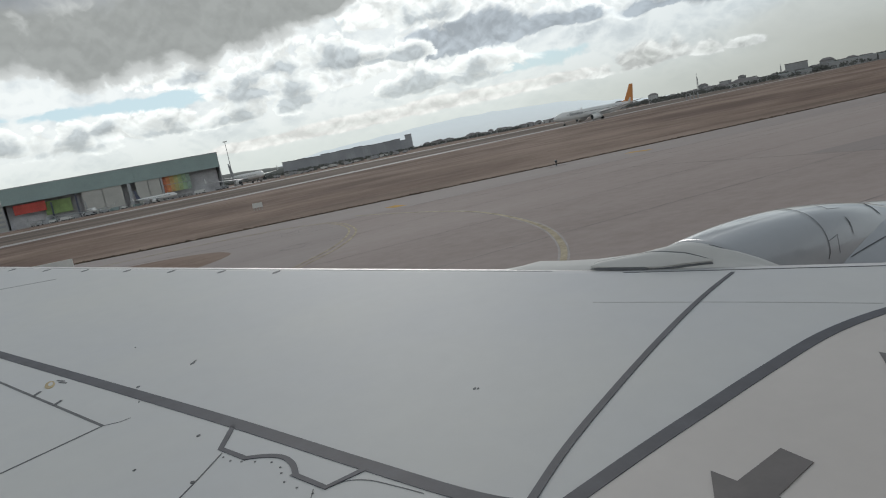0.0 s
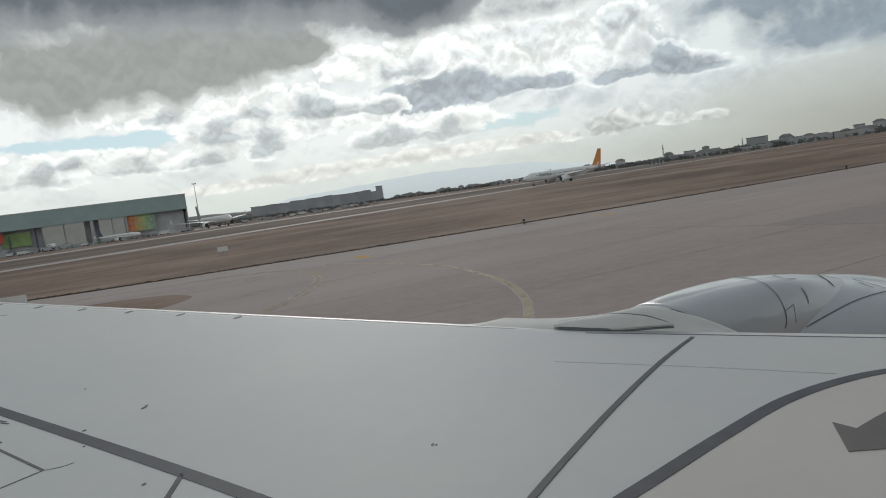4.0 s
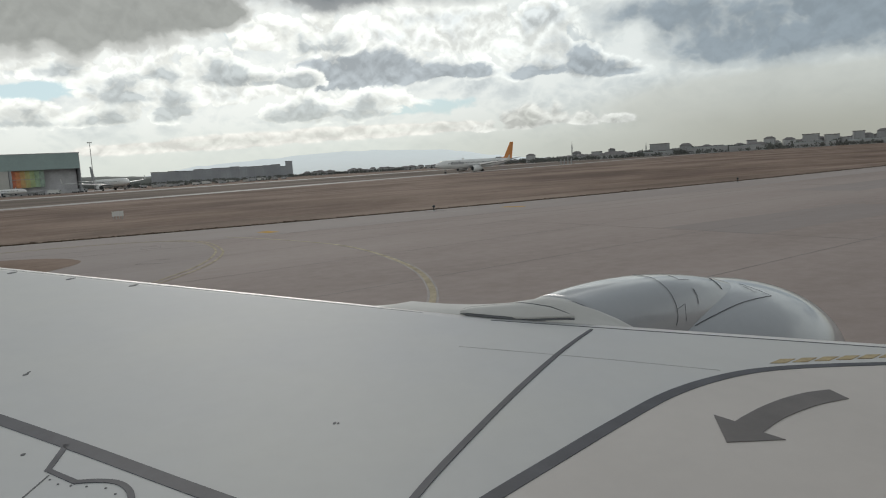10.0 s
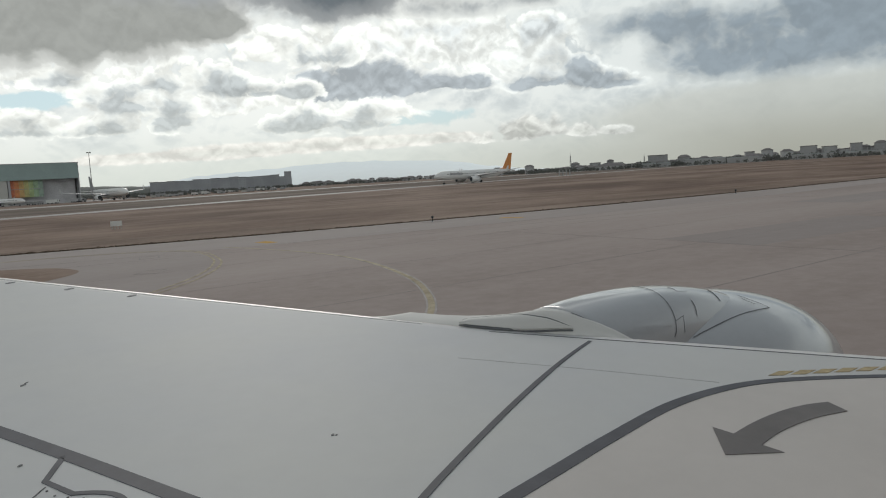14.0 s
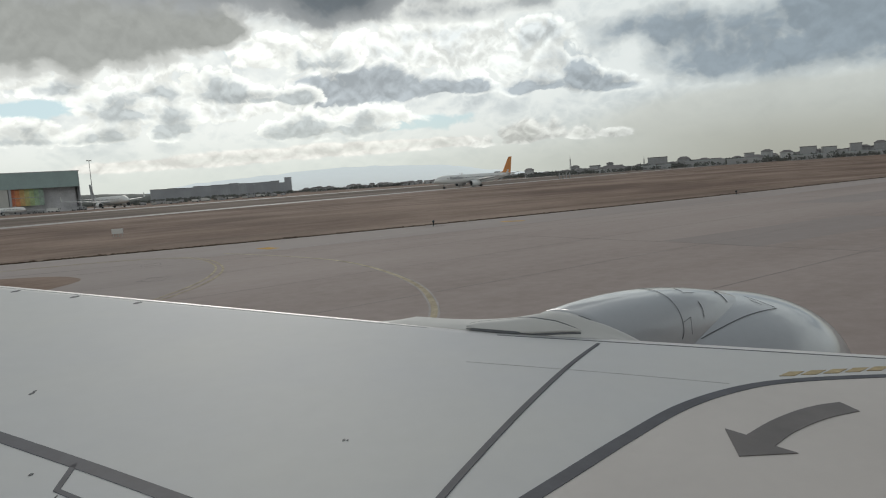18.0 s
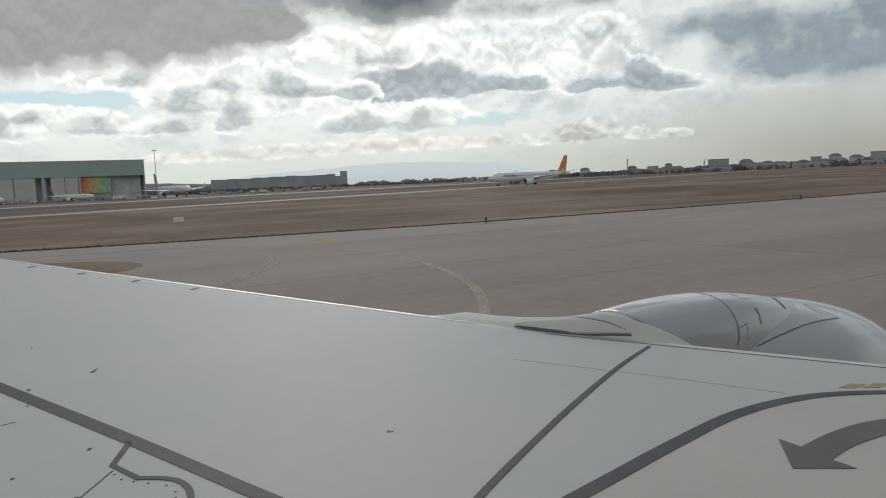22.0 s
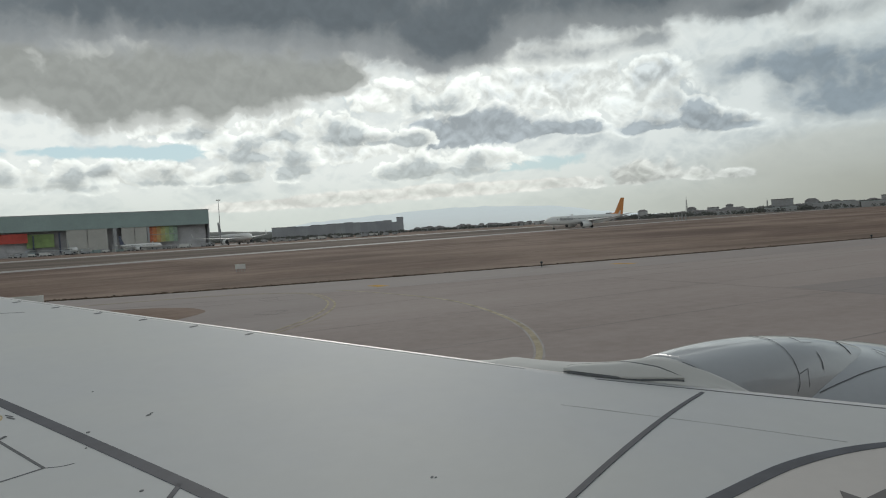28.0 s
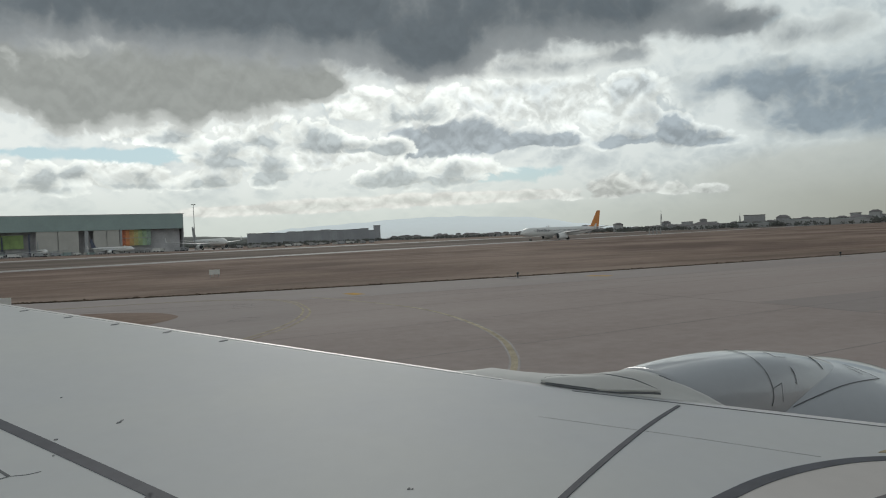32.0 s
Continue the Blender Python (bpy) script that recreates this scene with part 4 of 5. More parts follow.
def light_frame(x, y, turn):
    """The dark square joint round a lamp's foot in the paving."""
    bm = bmesh.new()
    for a in ((-0.8, 0.8, -0.58, -0.50), (-0.8, 0.8, 0.50, 0.58), (-0.8, -0.72, -0.5, 0.5), (0.72, 0.8, -0.5, 0.5)):
        box(bm, *a, 0.0, 0.006)
    ob = new("paving_joint", mesh_of("paving_joint", bm, JOINT))
    ob.matrix_basis = pose(x, y, 0.027, 0, 0, turn)
    return tagged(ob, "dark square joint round a lamp's foot", "paving", kind="structure")


for x, y, turn in ((9.4, 36.4, 50), (1.4, 30.8, 40), (11.4, 44.6, 75), (36.0, 49.2, -8), (75, 44.2, -6), (119, 41.8, -5)):
    light_frame(x, y, turn)


def sign_board(x, y, w, h, turn, label):
    t = thing("airfield_sign", label, "sign", at=pose(x, y, 0.03, 0, 0, turn))
    part("board", boxed(-w / 2, w / 2, -0.09, 0.09, 0.35, 0.35 + h), SIGN, t)
    for k in (-0.38, -0.13, 0.13, 0.38):
        part("leg", boxed(k * w - 0.04, k * w + 0.04, -0.04, 0.04, 0, 0.36), STEEL, t)
    return t


sign_board(-2.5, 45.5, 3.2, 1.05, -14, "white rectangular sign back on short legs")
sign_board(18.8, 85.9, 1.2, 0.55, -12, "small white sign in the grass")


def edge_lamp(x, y):
    t = thing("taxiway_light", "small dark taxiway edge light on a stem", "light", "taxiway edge lights", at=pose(x, y, 0.02))
    bm = bmesh.new()
    bmesh.ops.create_cone(bm, cap_ends=True, segments=10, radius1=0.16, radius2=0.12, depth=0.06, matrix=Matrix.Translation((0, 0, 0.03)))
    part("base", bm, STEEL, t)
    bm = bmesh.new()
    bmesh.ops.create_cone(bm, cap_ends=True, segments=8, radius1=0.05, radius2=0.05, depth=0.3, matrix=Matrix.Translation((0, 0, 0.2)))
    part("stem", bm, TYRE, t)
    bm = bmesh.new()
    bmesh.ops.create_uvsphere(bm, u_segments=10, v_segments=6, radius=0.12, matrix=Matrix.Translation((0, 0, 0.42)))
    part("lens", bm, GLASS, t)
    return t


first = edge_lamp(36.0, 49.2)
for x, y in ((-12, 64.0), (75, 44.2), (119, 41.8), (165, 38.6), (215, 35.9)):
    copy_thing(first, pose(x, y, 0.02))


# ---------------------------------------------------------------- jets
def jet(label, length, span, livery, fin_mat, at, group="", bars=False):
    """A twin-engined airliner, nose to -x, on its wheels; the origin is below its middle."""
    t = thing("airliner", label, "aeroplane", group, at=at)
    L, r = length, length * 0.0445
    zc = r * 1.0 + L * 0.043
    prof = [(0.0, 0.04, -0.25), (0.012, 0.32, -0.2), (0.035, 0.62, -0.12), (0.07, 0.88, -0.04), (0.11, 1, 0), (0.4, 1, 0), (0.68, 1, 0), (0.78, 0.85, 0.12), (0.88, 0.55, 0.36), (0.95, 0.3, 0.52), (1.0, 0.1, 0.62)]
    rings = []
    for u, k, lift in prof:
        rings.append([(u * L - L / 2, r * k * math.sin(a), zc + lift * r + r * k * math.cos(a)) for a in np.linspace(0, 2 * math.pi, 20, endpoint=False)])
    part("fuselage", loft(bmesh.new(), rings), livery, t, smooth=True)

    def foil(name, root, tip, c0, c1, th, mat):
        rg = []
        for p, c in ((root, c0), (tip, c1)):
            p = Vector(p)
            rg.append([p, p + Vector((c * 0.3, 0, c * th)), p + Vector((c, 0, 0)), p + Vector((c * 0.3, 0, -c * th * 0.6))])
        return part(name, loft(bmesh.new(), rg), mat, t)

    for s in (-1, 1):
        foil("wing", (-0.12 * L, s * r * 0.7, zc - r * 0.55), (0.09 * L, s * span / 2, zc - r * 0.55 + span * 0.045), 0.19 * L, 0.04 * L, 0.07, JETGREY)
        tip = Vector((0.09 * L, s * span / 2, zc - r * 0.55 + span * 0.045))
        part("winglet", loft(bmesh.new(), [[tip, tip + Vector((0.04 * L, 0, 0)), tip + Vector((0.04 * L, s * 0.05, 0))], [tip + Vector((0.035 * L, s * 0.25, 0.055 * L)), tip + Vector((0.05 * L, s * 0.25, 0.055 * L)), tip + Vector((0.05 * L, s * 0.3, 0.055 * L))]]), livery, t)
        foil("tailplane", (0.40 * L, s * r * 0.2, zc + r * 0.5), (0.47 * L, s * span * 0.18, zc + r * 0.9), 0.09 * L, 0.035 * L, 0.05, livery)
        ey, ez, er = s * span * 0.165, zc - r * 1.12, r * 0.66
        eng = []
        for x, k in ((-0.135, 0.86), (-0.125, 1.0), (-0.09, 1.02), (-0.05, 0.9), (-0.02, 0.6)):
            eng.append([(x * L, ey + er * k * math.sin(a), ez + er * k * math.cos(a)) for a in np.linspace(0, 2 * math.pi, 16, endpoint=False)])
        e = part("engine", loft(bmesh.new(), eng), livery, t, smooth=True)
        bm = bmesh.new()
        bmesh.ops.create_circle(bm, cap_ends=True, segments=16, radius=er * 0.8, matrix=Matrix.Translation((-0.136 * L, ey, ez)) @ Matrix.Rotation(math.pi / 2, 4, "Y"))
        part("intake", bm, GLASS, e)
        bm = boxed(-0.09 * L, 0.0, ey - 0.12 * r, ey + 0.12 * r, ez + er * 0.8, zc - r * 0.35)
        part("pylon", bm, livery, t)
        wy = s * r * 1.6
        leg = part("main_gear", boxed(0.03 * L - 0.15, 0.03 * L + 0.15, wy - 0.12, wy + 0.12, 0.4, zc - r * 0.4), STEEL, t)
        for dy in (-0.35, 0.35):
            bm = bmesh.new()
            bmesh.ops.create_cone(bm, cap_ends=True, segments=14, radius1=L * 0.0135, radius2=L * 0.0135, depth=0.36, matrix=Matrix.Translation((0.03 * L, wy + dy, L * 0.0135)) @ Matrix.Rotation(math.pi / 2, 4, "X"))
            part("wheel", bm, TYRE, leg)
    leg = part("nose_gear", boxed(-0.38 * L - 0.1, -0.38 * L + 0.1, -0.1, 0.1, 0.3, zc - r * 0.7), STEEL, t)
    for dy in (-0.25, 0.25):
        bm = bmesh.new()
        bmesh.ops.create_cone(bm, cap_ends=True, segments=12, radius1=L * 0.0095, radius2=L * 0.0095, depth=0.24, matrix=Matrix.Translation((-0.38 * L, dy, L * 0.0095)) @ Matrix.Rotation(math.pi / 2, 4, "X"))
        part("wheel", bm, TYRE, leg)
    f = [(0.33 * L, zc + r * 0.88), (0.385 * L, zc + r * 1.25), (0.470 * L, zc + r * 1.2 + 0.152 * L), (0.512 * L, zc + r * 1.2 + 0.152 * L), (0.486 * L, zc + r * 0.75)]
    part("fin", loft(bmesh.new(), [[(x, -0.1, z) for x, z in f], [(x, 0.1, z) for x, z in f]]), fin_mat, t)
    # cockpit glass and the row of cabin windows
    for s in (-1, 1):
        a = [(-0.458, 0.42, 0.28), (-0.435, 0.62, 0.25), (-0.43, 0.62, 0.48), (-0.45, 0.42, 0.46)]
        bm = bmesh.new()
        v = [bm.verts.new((x * L, s * (y * r + 0.06), zc + z * r)) for x, y, z in a]
        bm.faces.new(v)
        part("cockpit_window", bm, GLASS, t)
        bm = bmesh.new()
        for k in range(44):
            x = (-0.36 + 0.0155 * k) * L
            box(bm, x - 0.11, x + 0.11, s * r * 0.98 - 0.06, s * r * 0.98 + 0.06, zc + 0.18 * r, zc + 0.18 * r + 0.33)
        tagged(part("window_strip", bm, GLASS, t), kind="stuff")
    if bars:
        x = -0.33 * L
        for w in (0.012, 0.006, 0.016, 0.016, 0.015, 0.004, 0.014, 0.016, 0.022):
            for s in (-1, 1):
                part("title_bar", boxed(x, x + w * L, s * r * 1.0 - 0.03, s * r * 1.0 + 0.03, zc - 0.02 * r, zc + (0.62 if w < 0.015 else 0.48) * r), CLAD, t)
            x += (w + 0.004) * L
    return t


jet("white airliner with an orange fin taxiing along the strip", 44.5, 35.8, JET, FIN, pose(212, 255, 0.03, 0, 0, -4), bars=True)

# ---------------------------------------------------------------- hangars and the apron before them
APRON_Y = 548
sheet("apron", [(-420, APRON_Y), (112, APRON_Y), (150, 575), (150, 700), (-420, 700)], 0.04, RUNWAY, "pale concrete apron before the hangars", "apron")


DOCKS = [material("dock_paint", c, 0.7, vary=0.25, scale=0.3, fine=1.5, bump=0.0) for c in ((0.62, 0.20, 0.11), (0.66, 0.27, 0.12), (0.58, 0.38, 0.16), (0.48, 0.45, 0.20), (0.38, 0.47, 0.24), (0.32, 0.44, 0.29), (0.30, 0.39, 0.32))]


def hangar():
    x0, x1, y, h = -47.0, 108.0, 600.0, 29.5
    t = thing("hangar", "large hangar with a green fascia and open bays", "hangar", at=pose(x0, y, 0.04))
    W = x1 - x0
    fas = 18.0
    part("back_wall", boxed(0, W, 69, 70, 0, h), CLAD, t)
    part("side_wall", boxed(-0.6, 0, 0, 70, 0, h), CLAD, t)
    part("side_wall", boxed(W, W + 0.6, 0, 70, 0, h), CLAD, t)
    part("roof", boxed(-1, W + 1, -0.5, 70.5, h, h + 0.6), CLAD, t, "flat grey roof")
    f = part("fascia", boxed(0, W, -0.4, 1.2, fas, h), GREEN, t, "dull green metal fascia")
    for k in range(13):
        part("rib", boxed(k * W / 12 - 0.15, k * W / 12 + 0.15, -0.6, -0.4, fas, h), GREEN, f)
    part("inner_wall", boxed(1, W - 1, 9, 11, 0, h - 1), DARK, t)
    for a, b in ((52, 66), (66.4, 80), (90, 99), (99.4, 108)):
        part("door_panel", boxed(a, b, 0.2, 1.0, 0, fas), BEIGE, t, "beige sliding hangar door")
    part("pillar", boxed(84, 86.5, 0.0, 2.5, 0, fas), CLAD, t)
    part("pillar", boxed(108.4, 110, 0.0, 2.5, 0, fas), CLAD, t)
    part("red_banner", boxed(6, 27, 2, 2.4, 10, 17), RED, t)
    # the bright dock panels, from orange over yellow to green
    for k in range(7):
        part("dock_panel", boxed(109.5 + 3.1 * k, 112.5 + 3.1 * k, 2.6, 3.0, 5.5, 17.9), DOCKS[k], t, "bright painted dock panel")
    part("dock_panel", boxed(26, 44, 5, 5.5, 6, 16), LIME, t)
    part("dock_rail", boxed(109, 131.5, 2.3, 2.5, 11.3, 11.7), STEEL, t)
    part("dock_frame", boxed(30, 31, 3.5, 4.5, 0, 15), NAVY, t)
    part("dock_frame", boxed(47, 48.2, 3.5, 4.5, 0, 17), NAVY, t)
    part("annex", boxed(-17, -0.6, 4, 50, 0, 20), BEIGE, t, "lower beige side annex")
    for k in range(5):
        part("annex_band", boxed(-16, -1.5, 3.8, 4, 3 + 3.4 * k, 4.6 + 3.4 * k), CLAD, t)
    return t


hangar()


def grey_hangar():
    t = thing("hangar", "grey metal hangar with round signs on its front", "hangar", at=pose(-250, 600, 0.04))
    part("body", boxed(0, 176, 0, 80, 0, 27), CLAD, t)
    rg = [[(x, yy, 27 + 5 * math.sin(math.pi * k / 10) ** 0.6) for k, yy in enumerate(np.linspace(0, 80, 11))] for x in (0, 176)]
    part("roof", loft(bmesh.new(), rg), CLAD, t)
    part("door", boxed(10, 166, -0.5, 0, 0, 18), DARK, t, "dark grey sliding doors")
    for x in (40, 95, 150):
        bm = bmesh.new()
        bmesh.ops.create_cone(bm, cap_ends=True, segments=24, radius1=3.2, radius2=3.2, depth=0.3, matrix=Matrix.Translation((x, -0.7, 11)) @ Matrix.Rotation(math.pi / 2, 4, "X"))
        part("round_sign", bm, SIGN, t)
    return t


grey_hangar()


def flood_mast(x, y, h):
    t = thing("floodlight_mast", "tall thin steel floodlight mast on the apron", "mast", at=pose(x, y, 0.04))
    bm = bmesh.new()
    bmesh.ops.create_cone(bm, cap_ends=True, segments=10, radius1=0.38, radius2=0.18, depth=h, matrix=Matrix.Translation((0, 0, h / 2)))
    part("pole", bm, STEEL, t)
    for k in range(4):
        part("lamp", boxed(-1.6 + 0.85 * k, -0.95 + 0.85 * k, -0.4, 0.4, h, h + 0.8), SIGN, t)
    return t


flood_mast(111.5, 572, 35)
flood_mast(-110, 585, 34)
# parked aeroplanes before the hangars
jet("white wide airliner with a pale fin parked beside the hangar", 63, 60, JET, JETGREY, pose(120, 562, 0.04, 0, 0, 101), "parked airliners")
jet("white airliner parked in the hangar's open bay", 38, 36, JET, NAVY, pose(52, 560, 0.04, 0, 0, 133), "parked airliners")
jet("white airliner parked nose to the apron", 38, 34, JET, JETGREY, pose(8, 572, 0.04, 0, 0, 97), "parked airliners")
jet("white airliner parked before the grey hangar", 45, 36, JET, JET, pose(-105, 560, 0.04, 0, 0, 8), "parked airliners")
jet("grey airliner under repair in an open bay", 36, 34, JETGREY, NAVY, pose(-18, 597, 0.04, 0, 0, 80), "parked airliners")


# service vehicles and boxes on the apron
def apron_vehicle(x, y, l, h, mat, turn):
    t = thing("service_truck", "small service truck on the apron", "truck", "service trucks", at=pose(x, y, 0.04 if x < 112 else 0.0, 0, 0, turn))
    part("body", boxed(-l / 2, l / 2 - 1.6, -1.1, 1.1, 0.6, h), mat, t)
    part("cab", boxed(l / 2 - 1.5, l / 2, -1.0, 1.0, 0.6, h * 0.85), mat, t)
    part("windscreen", boxed(l / 2, l / 2 + 0.03, -0.85, 0.85, h * 0.5, h * 0.8), GLASS, t)
    for xx in (-l / 3, l / 3):
        for yy in (-1.0, 1.0):
            bm = bmesh.new()
            bmesh.ops.create_cone(bm, cap_ends=True, segments=10, radius1=0.45, radius2=0.45, depth=0.3, matrix=Matrix.Translation((xx, yy, 0.45)) @ Matrix.Rotation(math.pi / 2, 4, "X"))
            part("wheel", bm, TYRE, t)
    return t


random.seed(11)
for k in range(46):
    near = k < 22
    apron_vehicle(random.uniform(-60, 108) if near else random.uniform(152, 270), random.uniform(552, 566) if near else random.uniform(540, 680), random.uniform(4.0, 7.5), random.uniform(1.6, 2.9), random.choice((SIGN, STEEL, CLAD, CLAD, JETGREY)), random.uniform(-40, 40))


def crate_stack(x, y, w, h):
    t = thing("cargo_container", "weathered cargo container on the apron", "container", "cargo containers", at=pose(x, y, 0.04 if x < 112 else 0.0, 0, 0, random.uniform(-25, 25)))
    part("body", boxed(-w / 2, w / 2, -1.2, 1.2, 0.12, h), random.choice((CLAD, BEIGE, JETGREY, GREEN)), t)
    for k in range(5):
        part("rib", boxed(-w / 2 + (k + 0.5) * w / 5 - 0.06, -w / 2 + (k + 0.5) * w / 5 + 0.06, -1.26, -1.2, 0.2, h - 0.1), STEEL, t)
    part("base", boxed(-w / 2 - 0.05, w / 2 + 0.05, -1.25, 1.25, 0.0, 0.12), TYRE, t)


for k in range(26):
    crate_stack(random.uniform(-40, 108) if k < 14 else random.uniform(152, 240), random.uniform(568, 592) if k < 14 else random.uniform(560, 660), random.uniform(3.0, 6.5), random.uniform(1.5, 2.7))


# ---------------------------------------------------------------- town, trees and hills beyond
def polar(az, d):
    return d * math.sin(radians(az)), d * math.cos(radians(az))


PANE = mesh_of("window", boxed(-0.75, 0.75, -0.06, 0.05, -0.7, 0.7), FARGLASS)


def house(az, d, w, deep, h, wall, roof="hip", group="town houses", label="", turn=0.0, category="house"):
    x, y = polar(az, d)
    if group == "town houses":
        w, h = w * 0.76, h * 0.88
    t = thing("house", label or "distant pale house with a dull tiled roof", category, group, at=pose(x, y, 0, 0, 0, -az + turn))
    part("wall", boxed(-w / 2, w / 2, 0, deep, 0, h), wall, t)
    if roof == "hip":
        rh = min(w, deep) * 0.22
        o = 0.6
        bm = bmesh.new()
        loft(bm, [[(-w / 2 - o, -o, h), (w / 2 + o, -o, h), (w / 2 + o, deep + o, h), (-w / 2 - o, deep + o, h)], [(-w / 4, deep / 2 - 0.2, h + rh), (w / 4, deep / 2 - 0.2, h + rh), (w / 4, deep / 2 + 0.2, h + rh), (-w / 4, deep / 2 + 0.2, h + rh)]])
        part("roof", bm, ROOF, t)
    else:
        part("roof", boxed(-w / 2 - 0.3, w / 2 + 0.3, -0.3, deep + 0.3, h, h + 0.7), PALEROOF if roof == "pale" else ROOF, t)
    floors, cols = (int(h / 3.1), max(2, int(w / 4.2))) if roof != "pale" else (0, 0)
    for f in range(floors):
        for c in range(cols):
            o = new("window", PANE)
            o.parent = t
            o.location = (-w / 2 + (c + 0.5) * w / cols, 0, f * 3.1 + 1.7)
    return t


# the long grey apartment blocks
random.seed(21)
a = 14.9
for w, h in ((3.0, 17.5), (1.25, 18.8), (2.0, 19.3), (1.1, 18.6), (1.9, 19.0)):
    n = max(1, round(w / 0.65))
    for k in range(n):
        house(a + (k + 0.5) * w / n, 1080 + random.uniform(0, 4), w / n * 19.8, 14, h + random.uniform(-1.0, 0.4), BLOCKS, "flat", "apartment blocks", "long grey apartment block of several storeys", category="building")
    a += w + 0.04
for k in range(5):
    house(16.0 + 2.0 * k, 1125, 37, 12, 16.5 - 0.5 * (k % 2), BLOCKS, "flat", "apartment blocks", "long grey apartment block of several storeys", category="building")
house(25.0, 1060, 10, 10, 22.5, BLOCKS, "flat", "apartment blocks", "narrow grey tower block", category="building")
# low scatter of houses along the horizon
for k in range(120):
    az = random.uniform(25.6, 48)
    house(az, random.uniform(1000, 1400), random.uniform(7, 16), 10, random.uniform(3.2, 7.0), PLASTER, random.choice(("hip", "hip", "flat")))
for az, w, h in ((38.4, 13, 7), (41.6, 15, 9.5), (44.1, 14, 11.0), (47.7, 13, 11), (49.2, 15, 10.5), (50.5, 9, 13), (51.0, 14, 9)):
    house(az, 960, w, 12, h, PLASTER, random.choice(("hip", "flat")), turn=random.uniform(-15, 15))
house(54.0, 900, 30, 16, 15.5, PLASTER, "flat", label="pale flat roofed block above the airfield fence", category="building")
for az, w, h in ((55.9, 16, 12), (57.3, 12, 9), (60.5, 11, 13.5), (61.6, 12, 14.5), (63.0, 13, 11.5), (64.3, 18, 16.5), (65.7, 15, 14.5), (67.3, 12, 16.5), (68.7, 13, 15.5), (70.3, 15, 15), (71.8, 18, 20), (73.4, 18, 17)):
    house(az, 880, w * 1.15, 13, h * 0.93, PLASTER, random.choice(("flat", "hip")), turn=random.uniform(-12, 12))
for k in range(220):
    az = random.uniform(46, 76)
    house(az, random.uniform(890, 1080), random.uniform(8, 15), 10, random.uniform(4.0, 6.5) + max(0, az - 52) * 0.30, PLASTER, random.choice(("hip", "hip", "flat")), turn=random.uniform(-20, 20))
for az, w, h in ((57.4, 40, 6.2), (60.0, 30, 5.2), (64.6, 36, 4.6)):
    house(az, 800, w, 24, h, PLASTER, "pale", "sheds by the fence", "long pale shed with a light blue roof", category="building")


for k in range(6):
    house(50.5 + 3.4 * k + random.uniform(-0.3, 0.3), random.uniform(800, 850), random.uniform(20, 34), 16, random.uniform(3.6, 5.6) + 0.12 * k, random.choice((PLASTER, PALEROOF)), random.choice(("pale", "pale", "hip")), "sheds by the fence", "long low shed with a pale sheet roof", turn=random.uniform(-6, 6), category="building")


def trees():
    """The dark uneven belt of far trees and scrub, each crown a heap of small ragged clumps."""
    random.seed(31)
    verts, faces = [], []
    for k in range(1500):
        if k < 350:
            az, d, tall = random.uniform(8, 50), random.uniform(900, 1250), 0.7
        elif k < 750:
            az, d, tall = random.uniform(40, 76), random.uniform(840, 1000), 1.0
        elif k < 1100:
            az, d, tall = random.uniform(44, 76), random.uniform(760, 840), 0.62
        elif k < 1350:
            az, d, tall = random.uniform(10.5, 34), random.uniform(900, 1060), 0.75
        else:
            az, d, tall = random.uniform(11, 24), random.uniform(600, 850), 0.42
        x, y = polar(az, d)
        h = random.uniform(2.2, 6.0) * tall * (1.25 if 52 < az < 66 else 1.0)
        for c in range(14):
            cx, cy, cz = x + random.gauss(0, h * 0.35), y + random.gauss(0, h * 0.35), h * random.uniform(0.25, 1.0)
            r = h * random.uniform(0.12, 0.26)
            b = len(verts)
            for q in range(6):
                v = Vector(((q == 0) - (q == 1), (q == 2) - (q == 3), (q == 4) - (q == 5))) * r * random.uniform(0.6, 1.3)
                verts.append((cx + v.x, cy + v.y, max(0, cz + v.z)))
            for i, j, l in ((0, 2, 4), (2, 1, 4), (1, 3, 4), (3, 0, 4), (2, 0, 5), (1, 2, 5), (3, 1, 5), (0, 3, 5)):
                faces.append((b + i, b + j, b + l))
    me = bpy.data.meshes.new("far_trees")
    me.from_pydata(verts, [], faces)
    me.materials.append(LEAF)
    tagged(new("far_trees", me), "dull dark belt of far trees and scrub", "trees", kind="stuff")


trees()


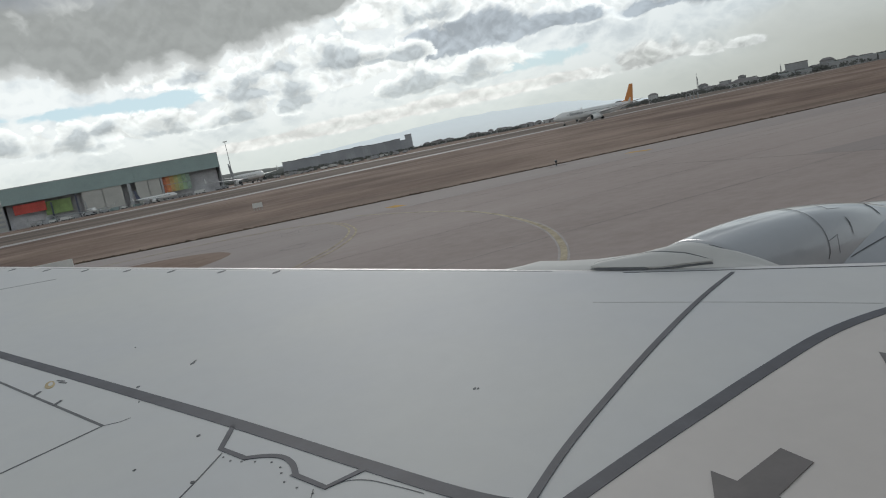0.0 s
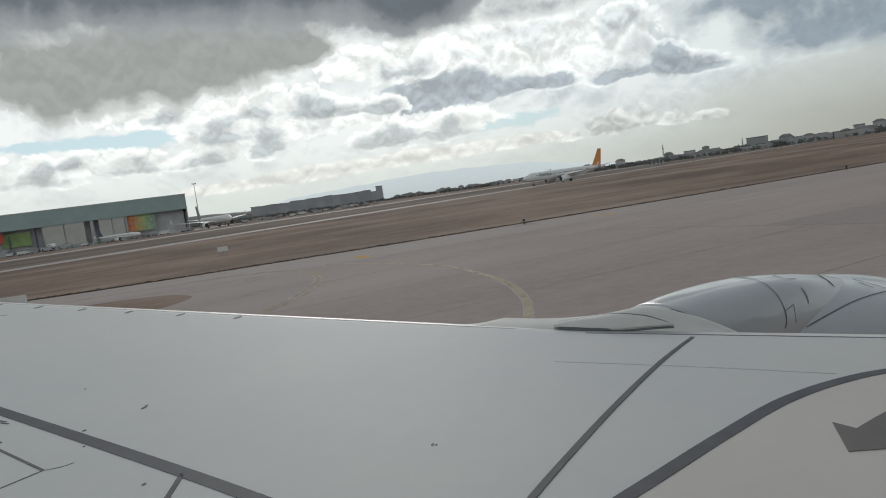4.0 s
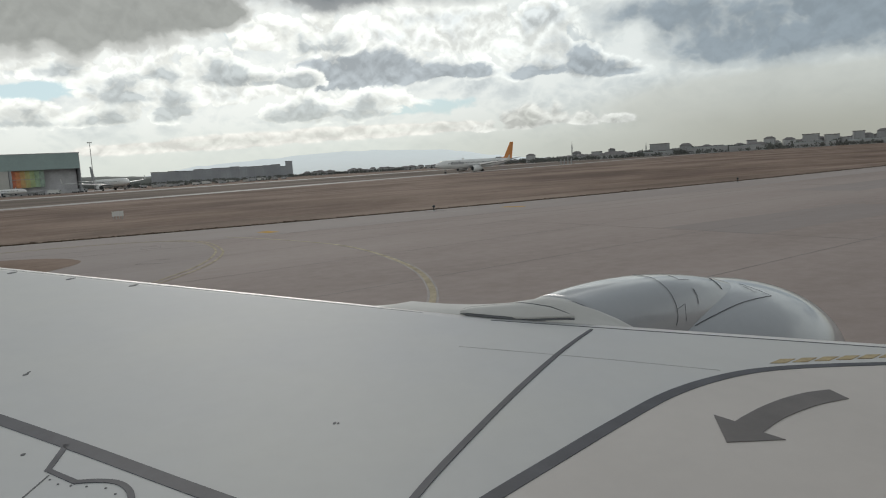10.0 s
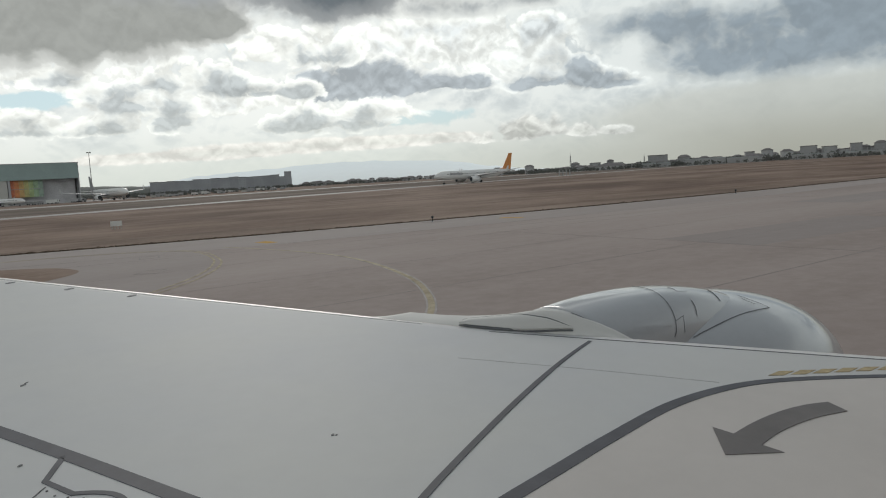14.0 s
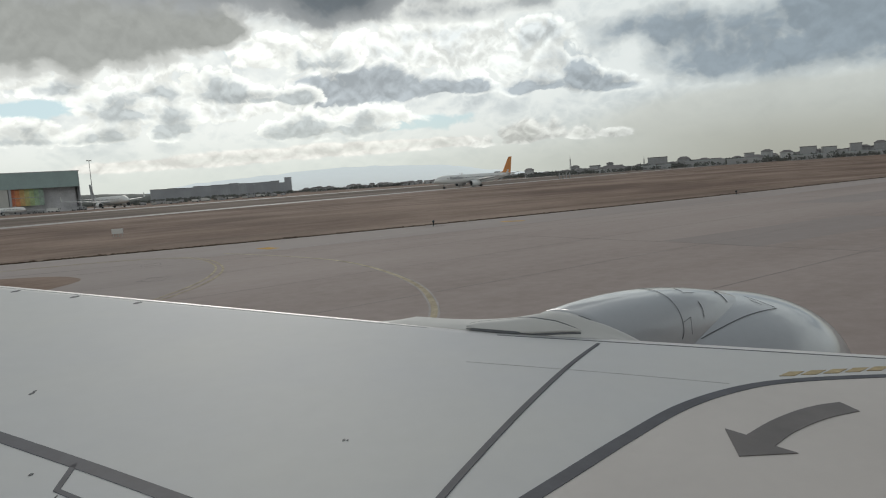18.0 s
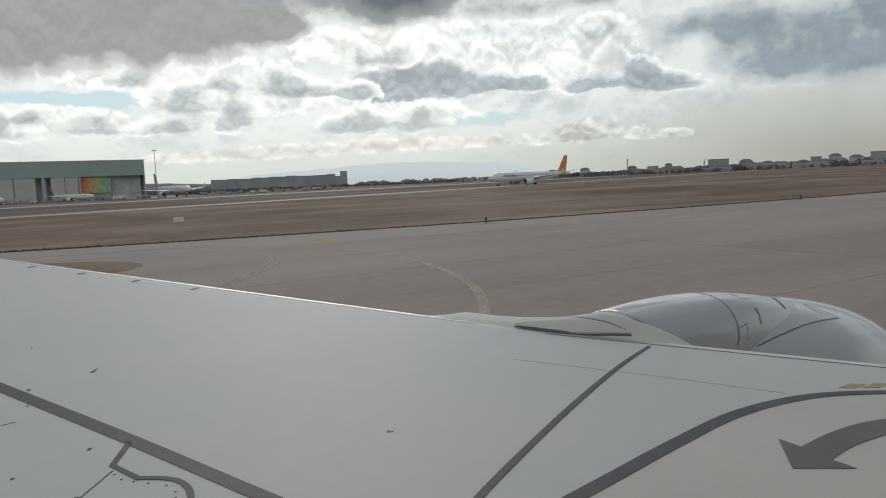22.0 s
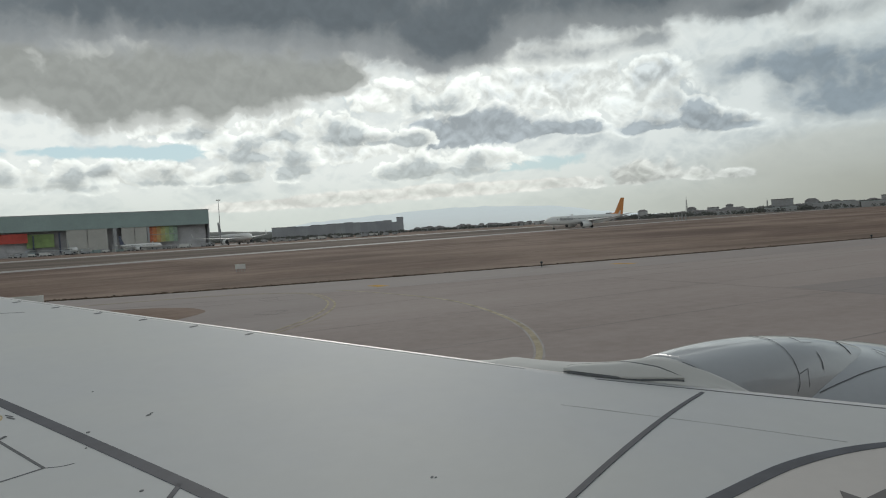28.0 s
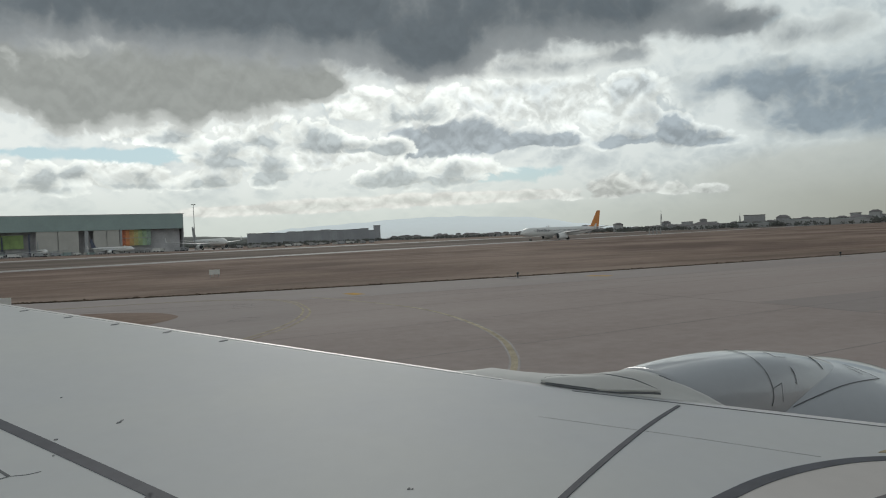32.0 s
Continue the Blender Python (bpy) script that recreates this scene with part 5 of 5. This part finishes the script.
def lattice(az, d, h, w):
    x, y = polar(az, d)
    t = thing("lattice_mast", "thin steel lattice mast among the houses", "mast", at=pose(x, y, 0))
    for sx in (-1, 1):
        for sy in (-1, 1):
            rg = [[(sx * k + o * 0.15, sy * k + q * 0.15, z) for o, q in ((-1, -1), (1, -1), (1, 1), (-1, 1))] for z, k in ((0, w), (h, 0.2))]
            part("leg", loft(bmesh.new(), rg), STEEL, t)
    for i in range(8):
        z = h * i / 8
        k = w + (0.2 - w) * i / 8
        part("brace", boxed(-k, k, -0.1, 0.1, z, z + 0.25), STEEL, t)
    part("antenna", boxed(-0.1, 0.1, -0.1, 0.1, h, h * 1.2), STEEL, t)
    return t


lattice(47.4, 900, 20, 1.0)
lattice(53.0, 930, 14, 0.8)
lattice(38.6, 1000, 10, 0.6)
# approach light posts beyond the strip
post = thing("marker_post", "white approach light post", "post", "approach light posts", at=pose(*polar(46.5, 430), 0))
part("post", boxed(-0.3, 0.3, -0.2, 0.2, 0, 3.4), STEEL, post)
for k in (1, 2, 3):
    copy_thing(post, pose(*polar(46.5 + 0.27 * k, 430), 0))


def ridge(name, a0, a1, d, heights, mat, label, category, n=90):
    """A ridge of land across the horizon from azimuth a0 to a1."""
    rg = []
    for i, az in enumerate(np.linspace(a0, a1, n)):
        u = i / (n - 1)
        h = np.interp(u, np.linspace(0, 1, len(heights)), heights)
        h += 0.06 * max(heights) * noise.noise(Vector((az * 0.8, d * 0.01, 0))) + 0.03 * max(heights) * noise.noise(Vector((az * 3.1, d * 0.01, 5)))
        h = max(0.5, h)
        x, y = polar(az, d)
        x2, y2 = polar(az, d + 250)
        x3, y3 = polar(az, d - 120)
        rg.append([(x3, y3, -1), (x, y, h), (x2, y2, h * 0.6), (x2, y2, -1)])
    return tagged(new(name, mesh_of(name, loft(bmesh.new(), rg), mat, True)), label, category, kind="structure")


ridge("backdrop_mountains", 12, 49, 4300, [5, 45, 75, 90, 100, 112, 120, 116, 106, 95, 58, 26, 6, 1], MOUNT, "mountain ridge on the horizon, its pale haze put in as glow", "mountains")
ridge("backdrop_hill", -14, 18, 1300, [6, 12, 18, 20, 17, 16, 20, 19, 15, 11], HILL, "low scrubby hill beyond the hangar", "hill")
